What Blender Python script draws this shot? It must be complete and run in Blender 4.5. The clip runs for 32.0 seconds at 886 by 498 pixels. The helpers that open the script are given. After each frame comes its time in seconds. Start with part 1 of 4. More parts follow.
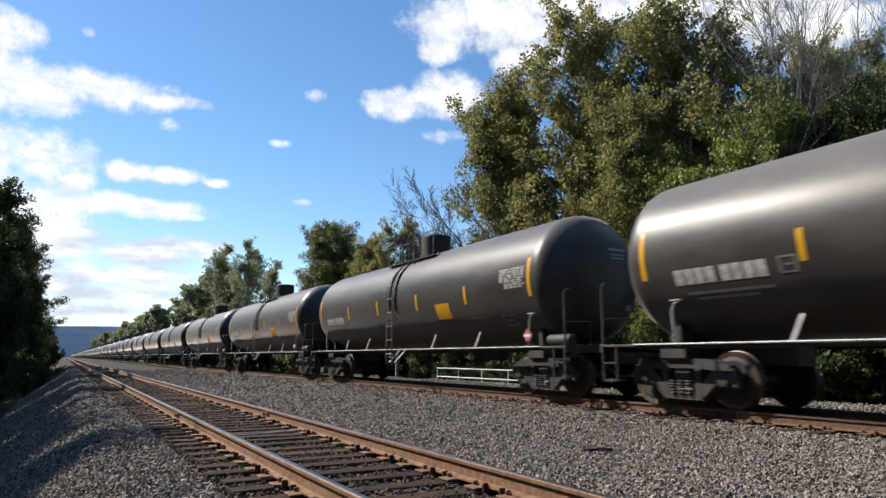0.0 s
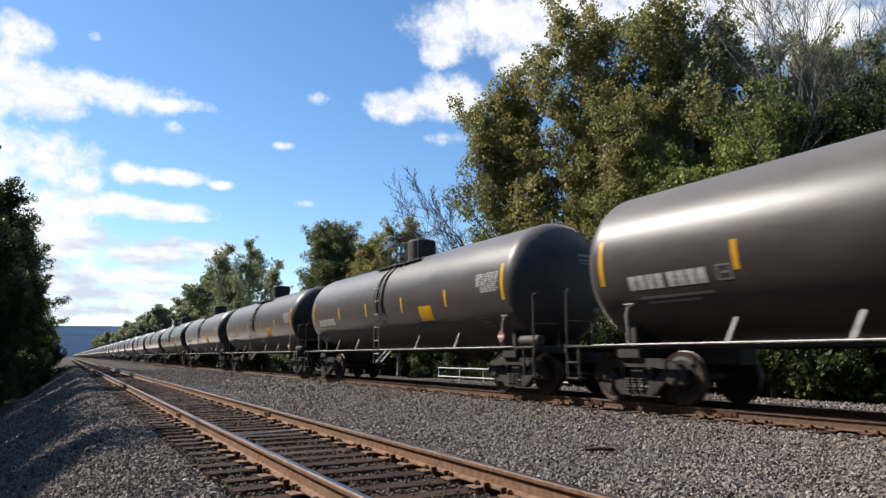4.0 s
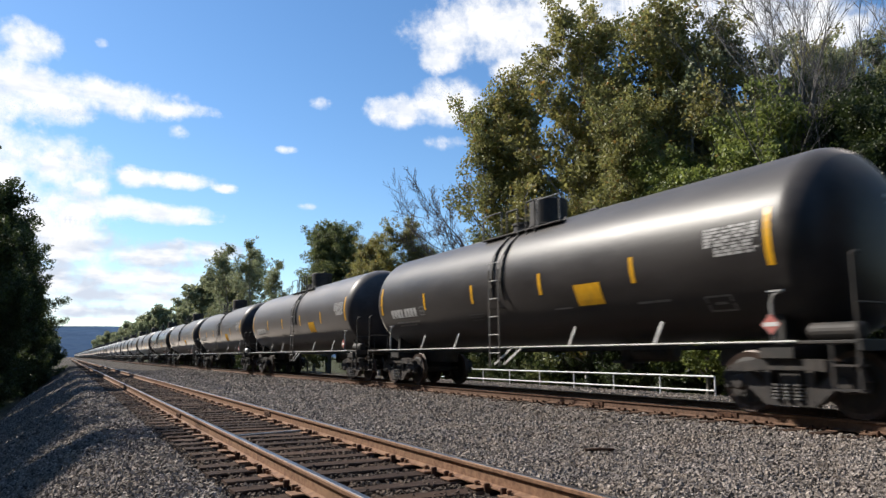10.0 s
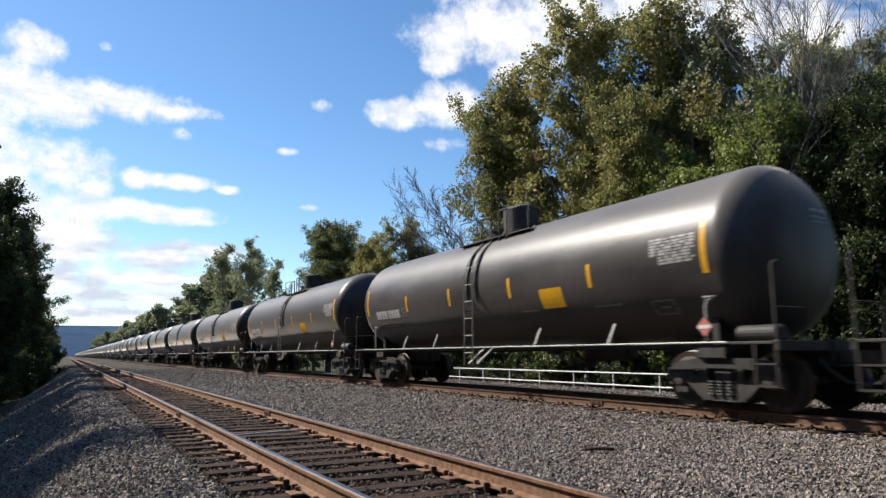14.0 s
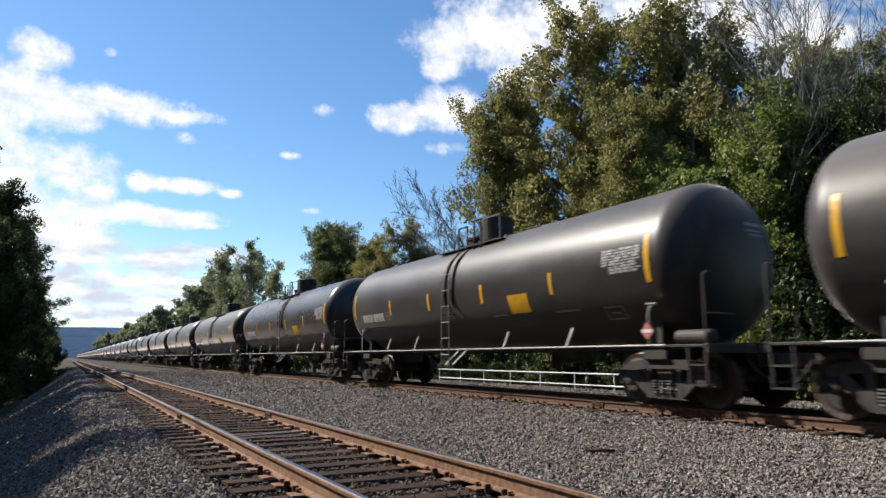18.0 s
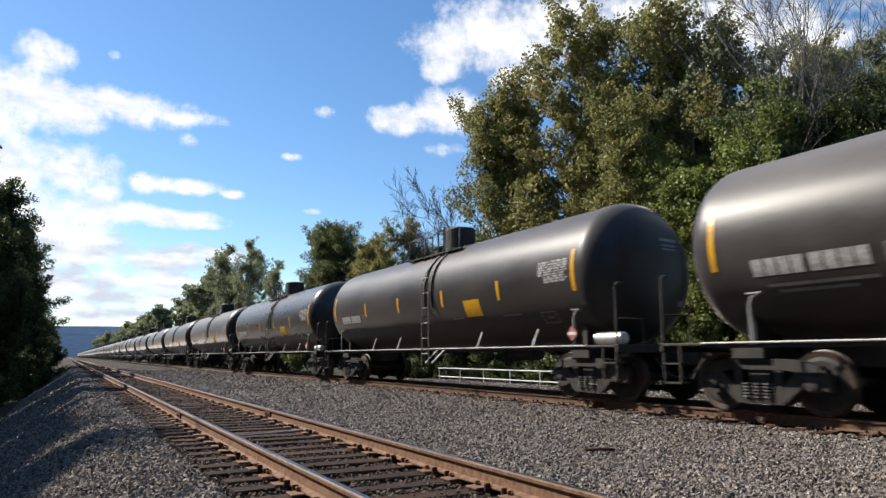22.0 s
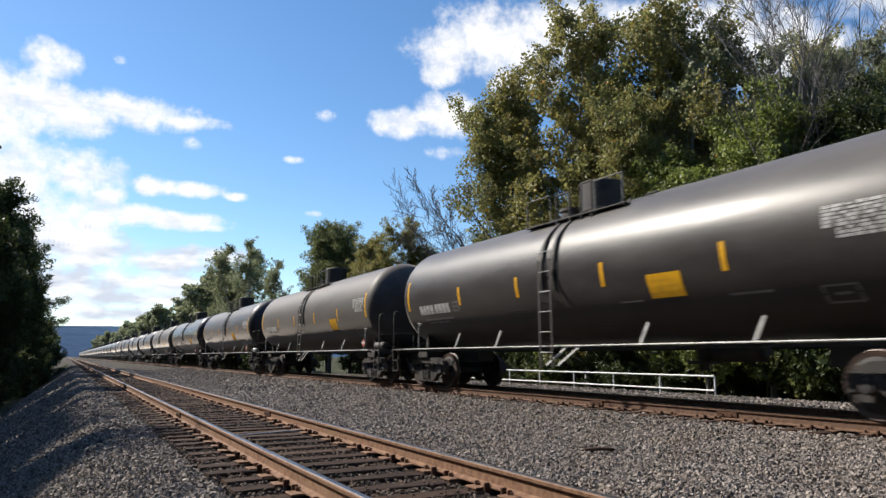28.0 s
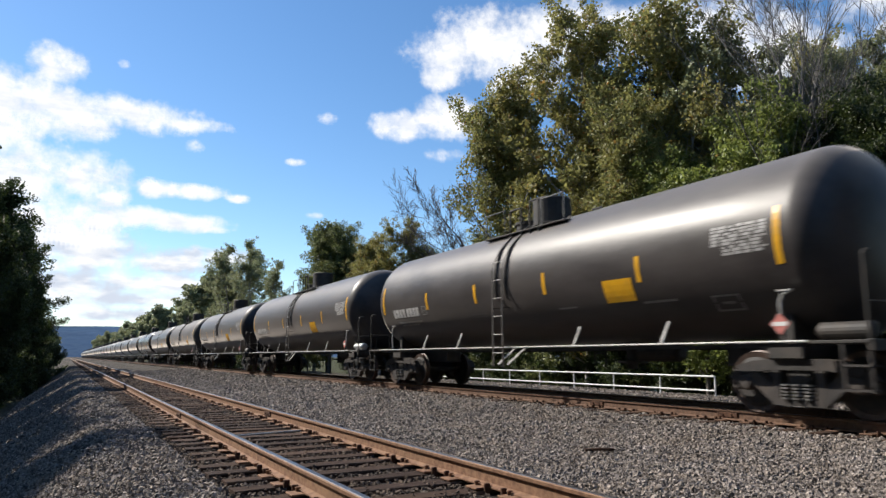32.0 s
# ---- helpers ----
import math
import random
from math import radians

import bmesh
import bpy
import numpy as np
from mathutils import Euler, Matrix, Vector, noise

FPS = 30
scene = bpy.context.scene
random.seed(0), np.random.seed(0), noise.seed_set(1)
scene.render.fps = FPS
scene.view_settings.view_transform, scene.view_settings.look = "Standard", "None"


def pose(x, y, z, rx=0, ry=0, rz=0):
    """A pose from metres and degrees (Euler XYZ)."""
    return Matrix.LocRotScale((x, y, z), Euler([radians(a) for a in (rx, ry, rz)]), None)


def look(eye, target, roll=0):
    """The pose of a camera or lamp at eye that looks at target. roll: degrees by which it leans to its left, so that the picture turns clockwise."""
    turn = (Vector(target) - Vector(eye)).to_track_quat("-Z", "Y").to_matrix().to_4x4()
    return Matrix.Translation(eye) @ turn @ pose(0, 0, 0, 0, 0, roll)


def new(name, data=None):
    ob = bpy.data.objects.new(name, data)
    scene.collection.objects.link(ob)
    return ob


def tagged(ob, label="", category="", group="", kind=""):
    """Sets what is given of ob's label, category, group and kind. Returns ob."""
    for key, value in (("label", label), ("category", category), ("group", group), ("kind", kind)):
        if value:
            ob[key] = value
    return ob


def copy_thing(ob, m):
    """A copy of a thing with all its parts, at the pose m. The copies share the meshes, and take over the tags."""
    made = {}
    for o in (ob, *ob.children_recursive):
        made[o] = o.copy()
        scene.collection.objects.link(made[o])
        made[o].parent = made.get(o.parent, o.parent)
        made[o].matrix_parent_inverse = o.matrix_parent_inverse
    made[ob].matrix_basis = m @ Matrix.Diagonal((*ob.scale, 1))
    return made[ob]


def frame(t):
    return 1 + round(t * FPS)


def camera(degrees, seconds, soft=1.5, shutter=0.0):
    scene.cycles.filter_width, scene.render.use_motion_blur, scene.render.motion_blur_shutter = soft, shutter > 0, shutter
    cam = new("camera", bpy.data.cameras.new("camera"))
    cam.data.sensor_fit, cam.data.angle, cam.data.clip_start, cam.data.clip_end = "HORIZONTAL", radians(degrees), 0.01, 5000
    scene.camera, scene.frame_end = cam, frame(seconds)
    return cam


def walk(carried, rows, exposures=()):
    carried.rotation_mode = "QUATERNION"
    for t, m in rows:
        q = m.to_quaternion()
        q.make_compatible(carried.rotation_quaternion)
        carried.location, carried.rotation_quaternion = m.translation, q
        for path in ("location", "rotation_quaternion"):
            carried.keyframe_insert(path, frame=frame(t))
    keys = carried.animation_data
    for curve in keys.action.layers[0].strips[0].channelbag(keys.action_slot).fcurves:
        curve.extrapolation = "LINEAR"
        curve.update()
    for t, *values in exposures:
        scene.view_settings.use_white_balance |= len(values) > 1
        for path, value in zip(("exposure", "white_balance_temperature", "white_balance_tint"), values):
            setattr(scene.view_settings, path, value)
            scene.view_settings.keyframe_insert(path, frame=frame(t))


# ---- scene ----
SECONDS = 32.0
EYE = (0.0, 0.0, 0.97)
cam = camera(66.1, SECONDS, soft=1.4, shutter=0.14)


def aim(dx, dy):
    """The held camera's pose, with its small sway to the side and up in thousandths of the lens's length."""
    az, el = radians(28.65) - dx / 1205, radians(8.92) + dy / 1205
    way = Vector((math.sin(az) * math.cos(el), math.cos(az) * math.cos(el), math.sin(el)))
    return look(EYE, Vector(EYE) + way * 10)


SWAY = ((0, -2.5, 1.3), (1, -1.8, 1.3), (2, -1.3, 1.3), (3.5, -0.3, 1), (5.5, 0, 0), (6.5, 0, 1), (8.5, 0, 2.5), (10, 0, 1.3),
        (12, 0, 0), (14, -0.3, 0.3), (16.5, 0, 3), (18.5, 1.3, 3), (20, 0.7, 1.3), (20.5, 0.5, 0), (21, 0.7, 1.3),
        (24, 0.7, 1.3), (25.5, -0.5, 0), (27.5, -0.2, 0.3), (28.5, 0, 1.3), (32, 0.2, 1.3))
walk(cam, [(t, aim(dx, dy)) for t, dx, dy in SWAY], exposures=((0, 0.695), (32, 0.695)))

# ---- light ----
SUN_WAY = Vector((-0.43, 0.63, 0.65)).normalized()      # towards the sun: ahead, to the side of the lineside trees
sun = new("sun", bpy.data.lights.new("sun", "SUN"))
sun.data.energy, sun.data.angle, sun.data.color = 5.0, radians(0.55), (1.0, 0.935, 0.84)
sun.matrix_world = look((0, 0, 60), Vector((0, 0, 60)) - SUN_WAY)
world = bpy.data.worlds.new("sky")
scene.world = world
world.use_nodes = True
wn, wl = world.node_tree.nodes, world.node_tree.links
sky = wn.new("ShaderNodeTexSky")
sky.sky_type, sky.sun_disc = "NISHITA", False
sky.sun_elevation = math.asin(SUN_WAY.z)
sky.sun_rotation = math.atan2(SUN_WAY.x, SUN_WAY.y)
sky.air_density, sky.dust_density, sky.ozone_density, sky.altitude = 1.0, 0.15, 2.6, 200
wn["Background"].inputs["Strength"].default_value = 0.100
vivid = wn.new("ShaderNodeHueSaturation")
vivid.inputs["Saturation"].default_value = 1.17
wl.new(sky.outputs[0], vivid.inputs["Color"])
wl.new(vivid.outputs[0], wn["Background"].inputs["Color"])


# ---- materials ----
def nodes_of(name):
    m = bpy.data.materials.new(name)
    m.use_nodes = True
    t = m.node_tree
    return m, t.nodes, t.links, t.nodes["Principled BSDF"]


def surface(name, low, high, scale=3.0, rough=0.7, metal=0.0, bump=0.0, bump_scale=40.0, vary=0.0, stain=None, stain_scale=0.6,
            stain_amount=0.5, island=False, spread=0.12, stretch=(1, 1, 1), specular=0.5, dust=0.0, lit_top=None):
    """Grain between two colours, a larger stain, a fine relief; vary: how far single objects (or islands) differ in
    brightness;
    last argument: painted light, a paler colour on what faces up."""
    m, n, l, b = nodes_of(name)
    co = n.new("ShaderNodeTexCoord")
    info = n.new("ShaderNodeObjectInfo")
    shift = n.new("ShaderNodeVectorMath")
    shift.operation = "MULTIPLY_ADD"
    l.new(info.outputs["Random"], shift.inputs[0])
    shift.inputs[1].default_value = (37, 53, 71)
    squeeze = n.new("ShaderNodeVectorMath")
    squeeze.operation = "MULTIPLY"
    squeeze.inputs[1].default_value = stretch
    l.new(co.outputs["Object"], squeeze.inputs[0])
    l.new(squeeze.outputs[0], shift.inputs[2])
    grain = n.new("ShaderNodeTexNoise")
    grain.inputs["Scale"].default_value, grain.inputs["Detail"].default_value, grain.inputs["Roughness"].default_value = scale, 6, 0.65
    l.new(shift.outputs[0], grain.inputs["Vector"])
    ramp = n.new("ShaderNodeValToRGB")
    ramp.color_ramp.elements[0].position, ramp.color_ramp.elements[1].position = 0.5 - spread, 0.5 + spread
    ramp.color_ramp.elements[0].color, ramp.color_ramp.elements[1].color = (*low, 1), (*high, 1)
    l.new(grain.outputs["Fac"], ramp.inputs["Fac"])
    colour = ramp.outputs["Color"]
    if stain:
        big = n.new("ShaderNodeTexNoise")
        big.inputs["Scale"].default_value, big.inputs["Detail"].default_value = stain_scale, 4
        l.new(shift.outputs[0], big.inputs["Vector"])
        step = n.new("ShaderNodeMapRange")
        step.inputs["From Min"].default_value, step.inputs["From Max"].default_value = 0.42, 0.68
        step.inputs["To Max"].default_value = stain_amount
        l.new(big.outputs["Fac"], step.inputs["Value"])
        mix = n.new("ShaderNodeMix")
        mix.data_type = "RGBA"
        l.new(step.outputs[0], mix.inputs["Factor"])
        l.new(colour, mix.inputs["A"])
        mix.inputs["B"].default_value = (*stain, 1)
        colour = mix.outputs["Result"]
    # Dusty grey painted onto upward faces, standing in for light on the tops
    if lit_top:
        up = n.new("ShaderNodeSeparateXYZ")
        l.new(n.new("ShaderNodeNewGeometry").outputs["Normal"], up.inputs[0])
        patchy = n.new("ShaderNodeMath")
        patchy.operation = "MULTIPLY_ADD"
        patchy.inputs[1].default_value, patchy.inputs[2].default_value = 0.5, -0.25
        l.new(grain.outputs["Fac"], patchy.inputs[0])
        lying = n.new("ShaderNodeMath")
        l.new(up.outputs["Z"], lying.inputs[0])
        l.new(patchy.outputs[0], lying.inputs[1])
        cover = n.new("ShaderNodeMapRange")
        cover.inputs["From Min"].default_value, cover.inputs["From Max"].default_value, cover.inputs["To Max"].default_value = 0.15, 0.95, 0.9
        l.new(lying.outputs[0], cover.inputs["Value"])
        top_mix = n.new("ShaderNodeMix")
        top_mix.data_type = "RGBA"
        l.new(cover.outputs[0], top_mix.inputs["Factor"])
        l.new(colour, top_mix.inputs["A"])
        top_mix.inputs["B"].default_value = (*lit_top, 1)
        colour = top_mix.outputs["Result"]
    if vary:
        src = info.outputs["Random"]
        if island:
            src = n.new("ShaderNodeNewGeometry").outputs["Random Per Island"]
        gain = n.new("ShaderNodeMapRange")
        gain.inputs["To Min"].default_value, gain.inputs["To Max"].default_value = 1 - vary, 1 + vary
        l.new(src, gain.inputs["Value"])
        hsv = n.new("ShaderNodeHueSaturation")
        l.new(gain.outputs[0], hsv.inputs["Value"])
        l.new(colour, hsv.inputs["Color"])
        colour = hsv.outputs["Color"]
    l.new(colour, b.inputs["Base Color"])
    b.inputs["Metallic"].default_value, b.inputs["Specular IOR Level"].default_value = metal, specular
    b.inputs["Sheen Weight"].default_value, b.inputs["Sheen Roughness"].default_value = dust, 0.26
    b.inputs["Sheen Tint"].default_value = (1.0, 0.91, 0.84, 1)
    gloss = n.new("ShaderNodeMapRange")
    gloss.inputs["To Min"].default_value, gloss.inputs["To Max"].default_value = max(0.02, rough - 0.1), min(1, rough + 0.1)
    l.new(grain.outputs["Fac"], gloss.inputs["Value"])
    l.new(gloss.outputs[0], b.inputs["Roughness"])
    if bump:
        fine = n.new("ShaderNodeTexNoise")
        fine.inputs["Scale"].default_value, fine.inputs["Detail"].default_value = bump_scale, 4
        l.new(shift.outputs[0], fine.inputs["Vector"])
        bp = n.new("ShaderNodeBump")
        bp.inputs["Strength"].default_value, bp.inputs["Distance"].default_value = bump, 0.5 / bump_scale
        l.new(fine.outputs["Fac"], bp.inputs["Height"])
        l.new(bp.outputs[0], b.inputs["Normal"])
    return m


# Each tank paint carries a paler colour for its top, in place of sunlight
M_TANK = surface("black tank paint", (0.026, 0.0226, 0.0224), (0.043, 0.0376, 0.0370), 1.4, 0.41, specular=0.29, dust=0.40, lit_top=(0.135, 0.124, 0.114), bump=0.03, bump_scale=9,
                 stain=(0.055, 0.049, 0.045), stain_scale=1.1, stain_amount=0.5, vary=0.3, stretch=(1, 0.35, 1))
M_TANK_DULL = surface("dusty brown-black tank paint", (0.038, 0.0333, 0.0305), (0.057, 0.050, 0.0455), 1.2, 0.55, specular=0.27, dust=0.42, lit_top=(0.14, 0.124, 0.110), bump=0.03, bump_scale=9,
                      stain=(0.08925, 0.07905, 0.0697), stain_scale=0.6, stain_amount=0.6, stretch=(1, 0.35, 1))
M_TANK_GLOSS = surface("fresh black tank paint", (0.021, 0.0195, 0.0205), (0.033, 0.0305, 0.0318), 1.4, 0.29, specular=0.40, dust=0.20, lit_top=(0.105, 0.098, 0.092),
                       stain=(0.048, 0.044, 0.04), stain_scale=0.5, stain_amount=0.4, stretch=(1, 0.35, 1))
M_BLACK = surface("black underframe paint", (0.009, 0.00825, 0.0075), (0.021, 0.01875, 0.0165), 6, 0.68, bump=0.1, bump_scale=60,
                  stain=(0.05625, 0.04125, 0.0315), stain_scale=2.5, stain_amount=0.5, vary=0.2)
M_GREY = surface("worn light grey paint", (0.285, 0.2775, 0.27), (0.4125, 0.405, 0.39), 9, 0.5, bump=0.08, bump_scale=70, stain=(0.15, 0.1275, 0.105), stain_scale=4)
M_CAST = surface("dusty cast steel", (0.0125, 0.0108, 0.0105), (0.027, 0.0232, 0.0215), 7, 0.62, bump=0.2, bump_scale=70,
                 stain=(0.06375, 0.0465, 0.036), stain_scale=3, stain_amount=0.4, vary=0.25)
# Sunlight painted in: a paler grey for steel that catches the sun
M_SUNLIT_STEEL = surface("worn grey steel edge", (0.0975, 0.09375, 0.09), (0.195, 0.1875, 0.18), 9, 0.5, bump=0.08, bump_scale=70, stain=(0.0525, 0.04125, 0.03375), stain_scale=3)
M_WHEEL = surface("rusty rolled wheel steel", (0.0105, 0.00825, 0.0075), (0.027, 0.021, 0.01725), 10, 0.7, bump=0.1, bump_scale=60)
M_RIM = surface("worn brown wheel rim", (0.036, 0.023, 0.017), (0.075, 0.047, 0.035), 10, 0.5, metal=0.2)
M_YELLOW = surface("yellow reflective tape", (0.5904, 0.2952, 0.0082), (0.656, 0.3526, 0.0164), 12, 0.35, stain=(0.328, 0.1804, 0.0246), stain_scale=6, stain_amount=0.4)
M_LETTER = surface("faded white lettering", (0.345, 0.3375, 0.33), (0.495, 0.4875, 0.4725), 25, 0.6, stain=(0.105, 0.0975, 0.09), stain_scale=10)
M_DIM = surface("worn grey stencil", (0.0975, 0.09375, 0.09), (0.21, 0.2025, 0.1913), 20, 0.6)
M_DATA = surface("grey white stencilling", (0.20, 0.195, 0.19), (0.36, 0.35, 0.34), 20, 0.6)
M_FAINT = surface("faint worn stencil", (0.04125, 0.039, 0.0375), (0.0825, 0.07875, 0.075), 20, 0.6)
M_SILVER = surface("galvanised steel", (0.4675, 0.4675, 0.4675), (0.595, 0.595, 0.5865), 15, 0.38, metal=0.75, bump=0.05, bump_scale=60)
M_RED = surface("faded red placard", (0.315, 0.075, 0.06375), (0.4125, 0.1425, 0.12), 20, 0.6)
M_WHITE = surface("white paint", (0.525, 0.525, 0.51), (0.615, 0.615, 0.6), 10, 0.5, stain=(0.3375, 0.315, 0.285), stain_scale=5, stain_amount=0.4)
M_RUST = surface("rusted rail flank", (0.120, 0.062, 0.037), (0.230, 0.130, 0.078), 14, 0.8, bump=0.2, bump_scale=90,
                 stain=(0.18, 0.1087, 0.06375), stain_scale=1.2, specular=0.25)
M_RUST_BROWN = surface("brown rail flank", (0.070, 0.040, 0.027), (0.145, 0.084, 0.055), 14, 0.8, bump=0.2, bump_scale=90,
                       stain=(0.13, 0.078, 0.048), stain_scale=1.2, specular=0.25)
M_SPIKE = surface("dark brown rusted fastening", (0.04125, 0.021, 0.0135), (0.0975, 0.0495, 0.03), 18, 0.85, bump=0.2, bump_scale=90, specular=0.2)
M_SHINE = surface("polished rail head", (0.10, 0.091, 0.087), (0.19, 0.176, 0.170), 30, 0.34, metal=0.85, stretch=(1, 0.05, 1), stain=(0.15, 0.1125, 0.09), stain_scale=3, stain_amount=0.3)
M_TIE = surface("weathered creosoted timber", (0.0225, 0.0135, 0.00975), (0.0615, 0.03975, 0.03), 26, 0.92, specular=0.12, bump=0.5, bump_scale=50,
                stretch=(0.12, 1, 1), stain=(0.0975, 0.05625, 0.03375), stain_scale=1.5, vary=0.35)
M_STONE = surface("grey ballast stone", (0.112, 0.096, 0.084), (0.275, 0.238, 0.210), 22, 0.9, bump=0.35, bump_scale=120, vary=0.7, island=True, specular=0.25,
                  stain=(0.18, 0.135, 0.09375), stain_scale=1.3, stain_amount=0.35)
M_STONE_BROWN = surface("rust-stained ballast stone", (0.0525, 0.03975, 0.0315), (0.1425, 0.1125, 0.09), 22, 0.9, specular=0.2, bump=0.35, bump_scale=120, vary=0.5, island=True,
                        stain=(0.0975, 0.06, 0.0375), stain_scale=1.6, stain_amount=0.6)
M_BARK = surface("grey brown bark", (0.045, 0.0375, 0.03), (0.15, 0.1312, 0.1125), 9, 0.9, bump=0.6, bump_scale=30, stretch=(1, 1, 0.25))
M_GREY_BARK = surface("grey bark", (0.080, 0.071, 0.062), (0.175, 0.158, 0.140), 6, 0.9, bump=0.4, bump_scale=25, stretch=(1, 1, 0.3))
M_PALE_BARK = surface("pale bark", (0.15, 0.135, 0.12), (0.315, 0.3, 0.2775), 6, 0.9, bump=0.4, bump_scale=25, stretch=(1, 1, 0.3))
# Distance haze is mixed into the hill's own colour as blue
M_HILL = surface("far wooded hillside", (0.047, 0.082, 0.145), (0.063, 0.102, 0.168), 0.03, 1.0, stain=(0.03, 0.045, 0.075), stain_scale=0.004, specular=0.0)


def leaf_material(name, low, high, dry=None):
    """Leaves: coloured leaf by leaf, with light that shines through them."""
    m, n, l, b = nodes_of(name)
    geo = n.new("ShaderNodeNewGeometry")
    ramp = n.new("ShaderNodeValToRGB")
    ramp.color_ramp.elements[0].color, ramp.color_ramp.elements[1].color = (*low, 1), (*high, 1)
    ramp.color_ramp.elements[1].position = 0.93
    if dry:
        e = ramp.color_ramp.elements.new(1.0)
        e.color = (*dry, 1)
    l.new(geo.outputs["Random Per Island"], ramp.inputs["Fac"])
    info = n.new("ShaderNodeObjectInfo")
    co = n.new("ShaderNodeTexCoord")
    patch = n.new("ShaderNodeTexNoise")
    patch.inputs["Scale"].default_value = 0.35
    l.new(co.outputs["Object"], patch.inputs["Vector"])
    gain = n.new("ShaderNodeMapRange")
    gain.inputs["From Min"].default_value, gain.inputs["From Max"].default_value = 0.3, 0.7
    gain.inputs["To Min"].default_value, gain.inputs["To Max"].default_value = 0.75, 1.25
    l.new(patch.outputs["Fac"], gain.inputs["Value"])
    hsv = n.new("ShaderNodeHueSaturation")
    l.new(gain.outputs[0], hsv.inputs["Value"])
    l.new(ramp.outputs["Color"], hsv.inputs["Color"])
    l.new(hsv.outputs["Color"], b.inputs["Base Color"])
    b.inputs["Roughness"].default_value = 0.5
    b.inputs["Specular IOR Level"].default_value = 0.4
    thin = n.new("ShaderNodeBsdfTranslucent")
    l.new(hsv.outputs["Color"], thin.inputs["Color"])
    mix = n.new("ShaderNodeMixShader")
    mix.inputs[0].default_value = 0.46
    l.new(b.outputs[0], mix.inputs[1])
    l.new(thin.outputs[0], mix.inputs[2])
    l.new(mix.outputs[0], n["Material Output"].inputs["Surface"])
    return m


M_LEAF = leaf_material("green leaves", (0.1324, 0.1383, 0.0478), (0.3074, 0.2946, 0.0982), (0.2562, 0.1110, 0.0256))
M_LEAF_DARK = leaf_material("dark green leaves", (0.0805, 0.1006, 0.0370), (0.1851, 0.1972, 0.0684))
# Shaded copy of the leaves: the darkness of backlit trees is painted in
M_LEAF_SHADED = leaf_material("deep green leaves", (0.021, 0.035, 0.0112), (0.0595, 0.077, 0.021))
M_LEAF_PALE = leaf_material("pale grey-green leaves", (0.1456, 0.1683, 0.0910), (0.2912, 0.3003, 0.1547), (0.2730, 0.2002, 0.0728))
M_LEAF_YELLOW = leaf_material("yellowing leaves", (0.1452, 0.1435, 0.0478), (0.3160, 0.2861, 0.0939), (0.2904, 0.1537, 0.0427))
M_LEAF_BRIGHT = leaf_material("fresh green leaves", (0.088, 0.114, 0.026), (0.230, 0.262, 0.066))
# Paler and greyer than near leaves: haze painted into the green
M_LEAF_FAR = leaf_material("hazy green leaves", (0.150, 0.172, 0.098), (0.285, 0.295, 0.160))


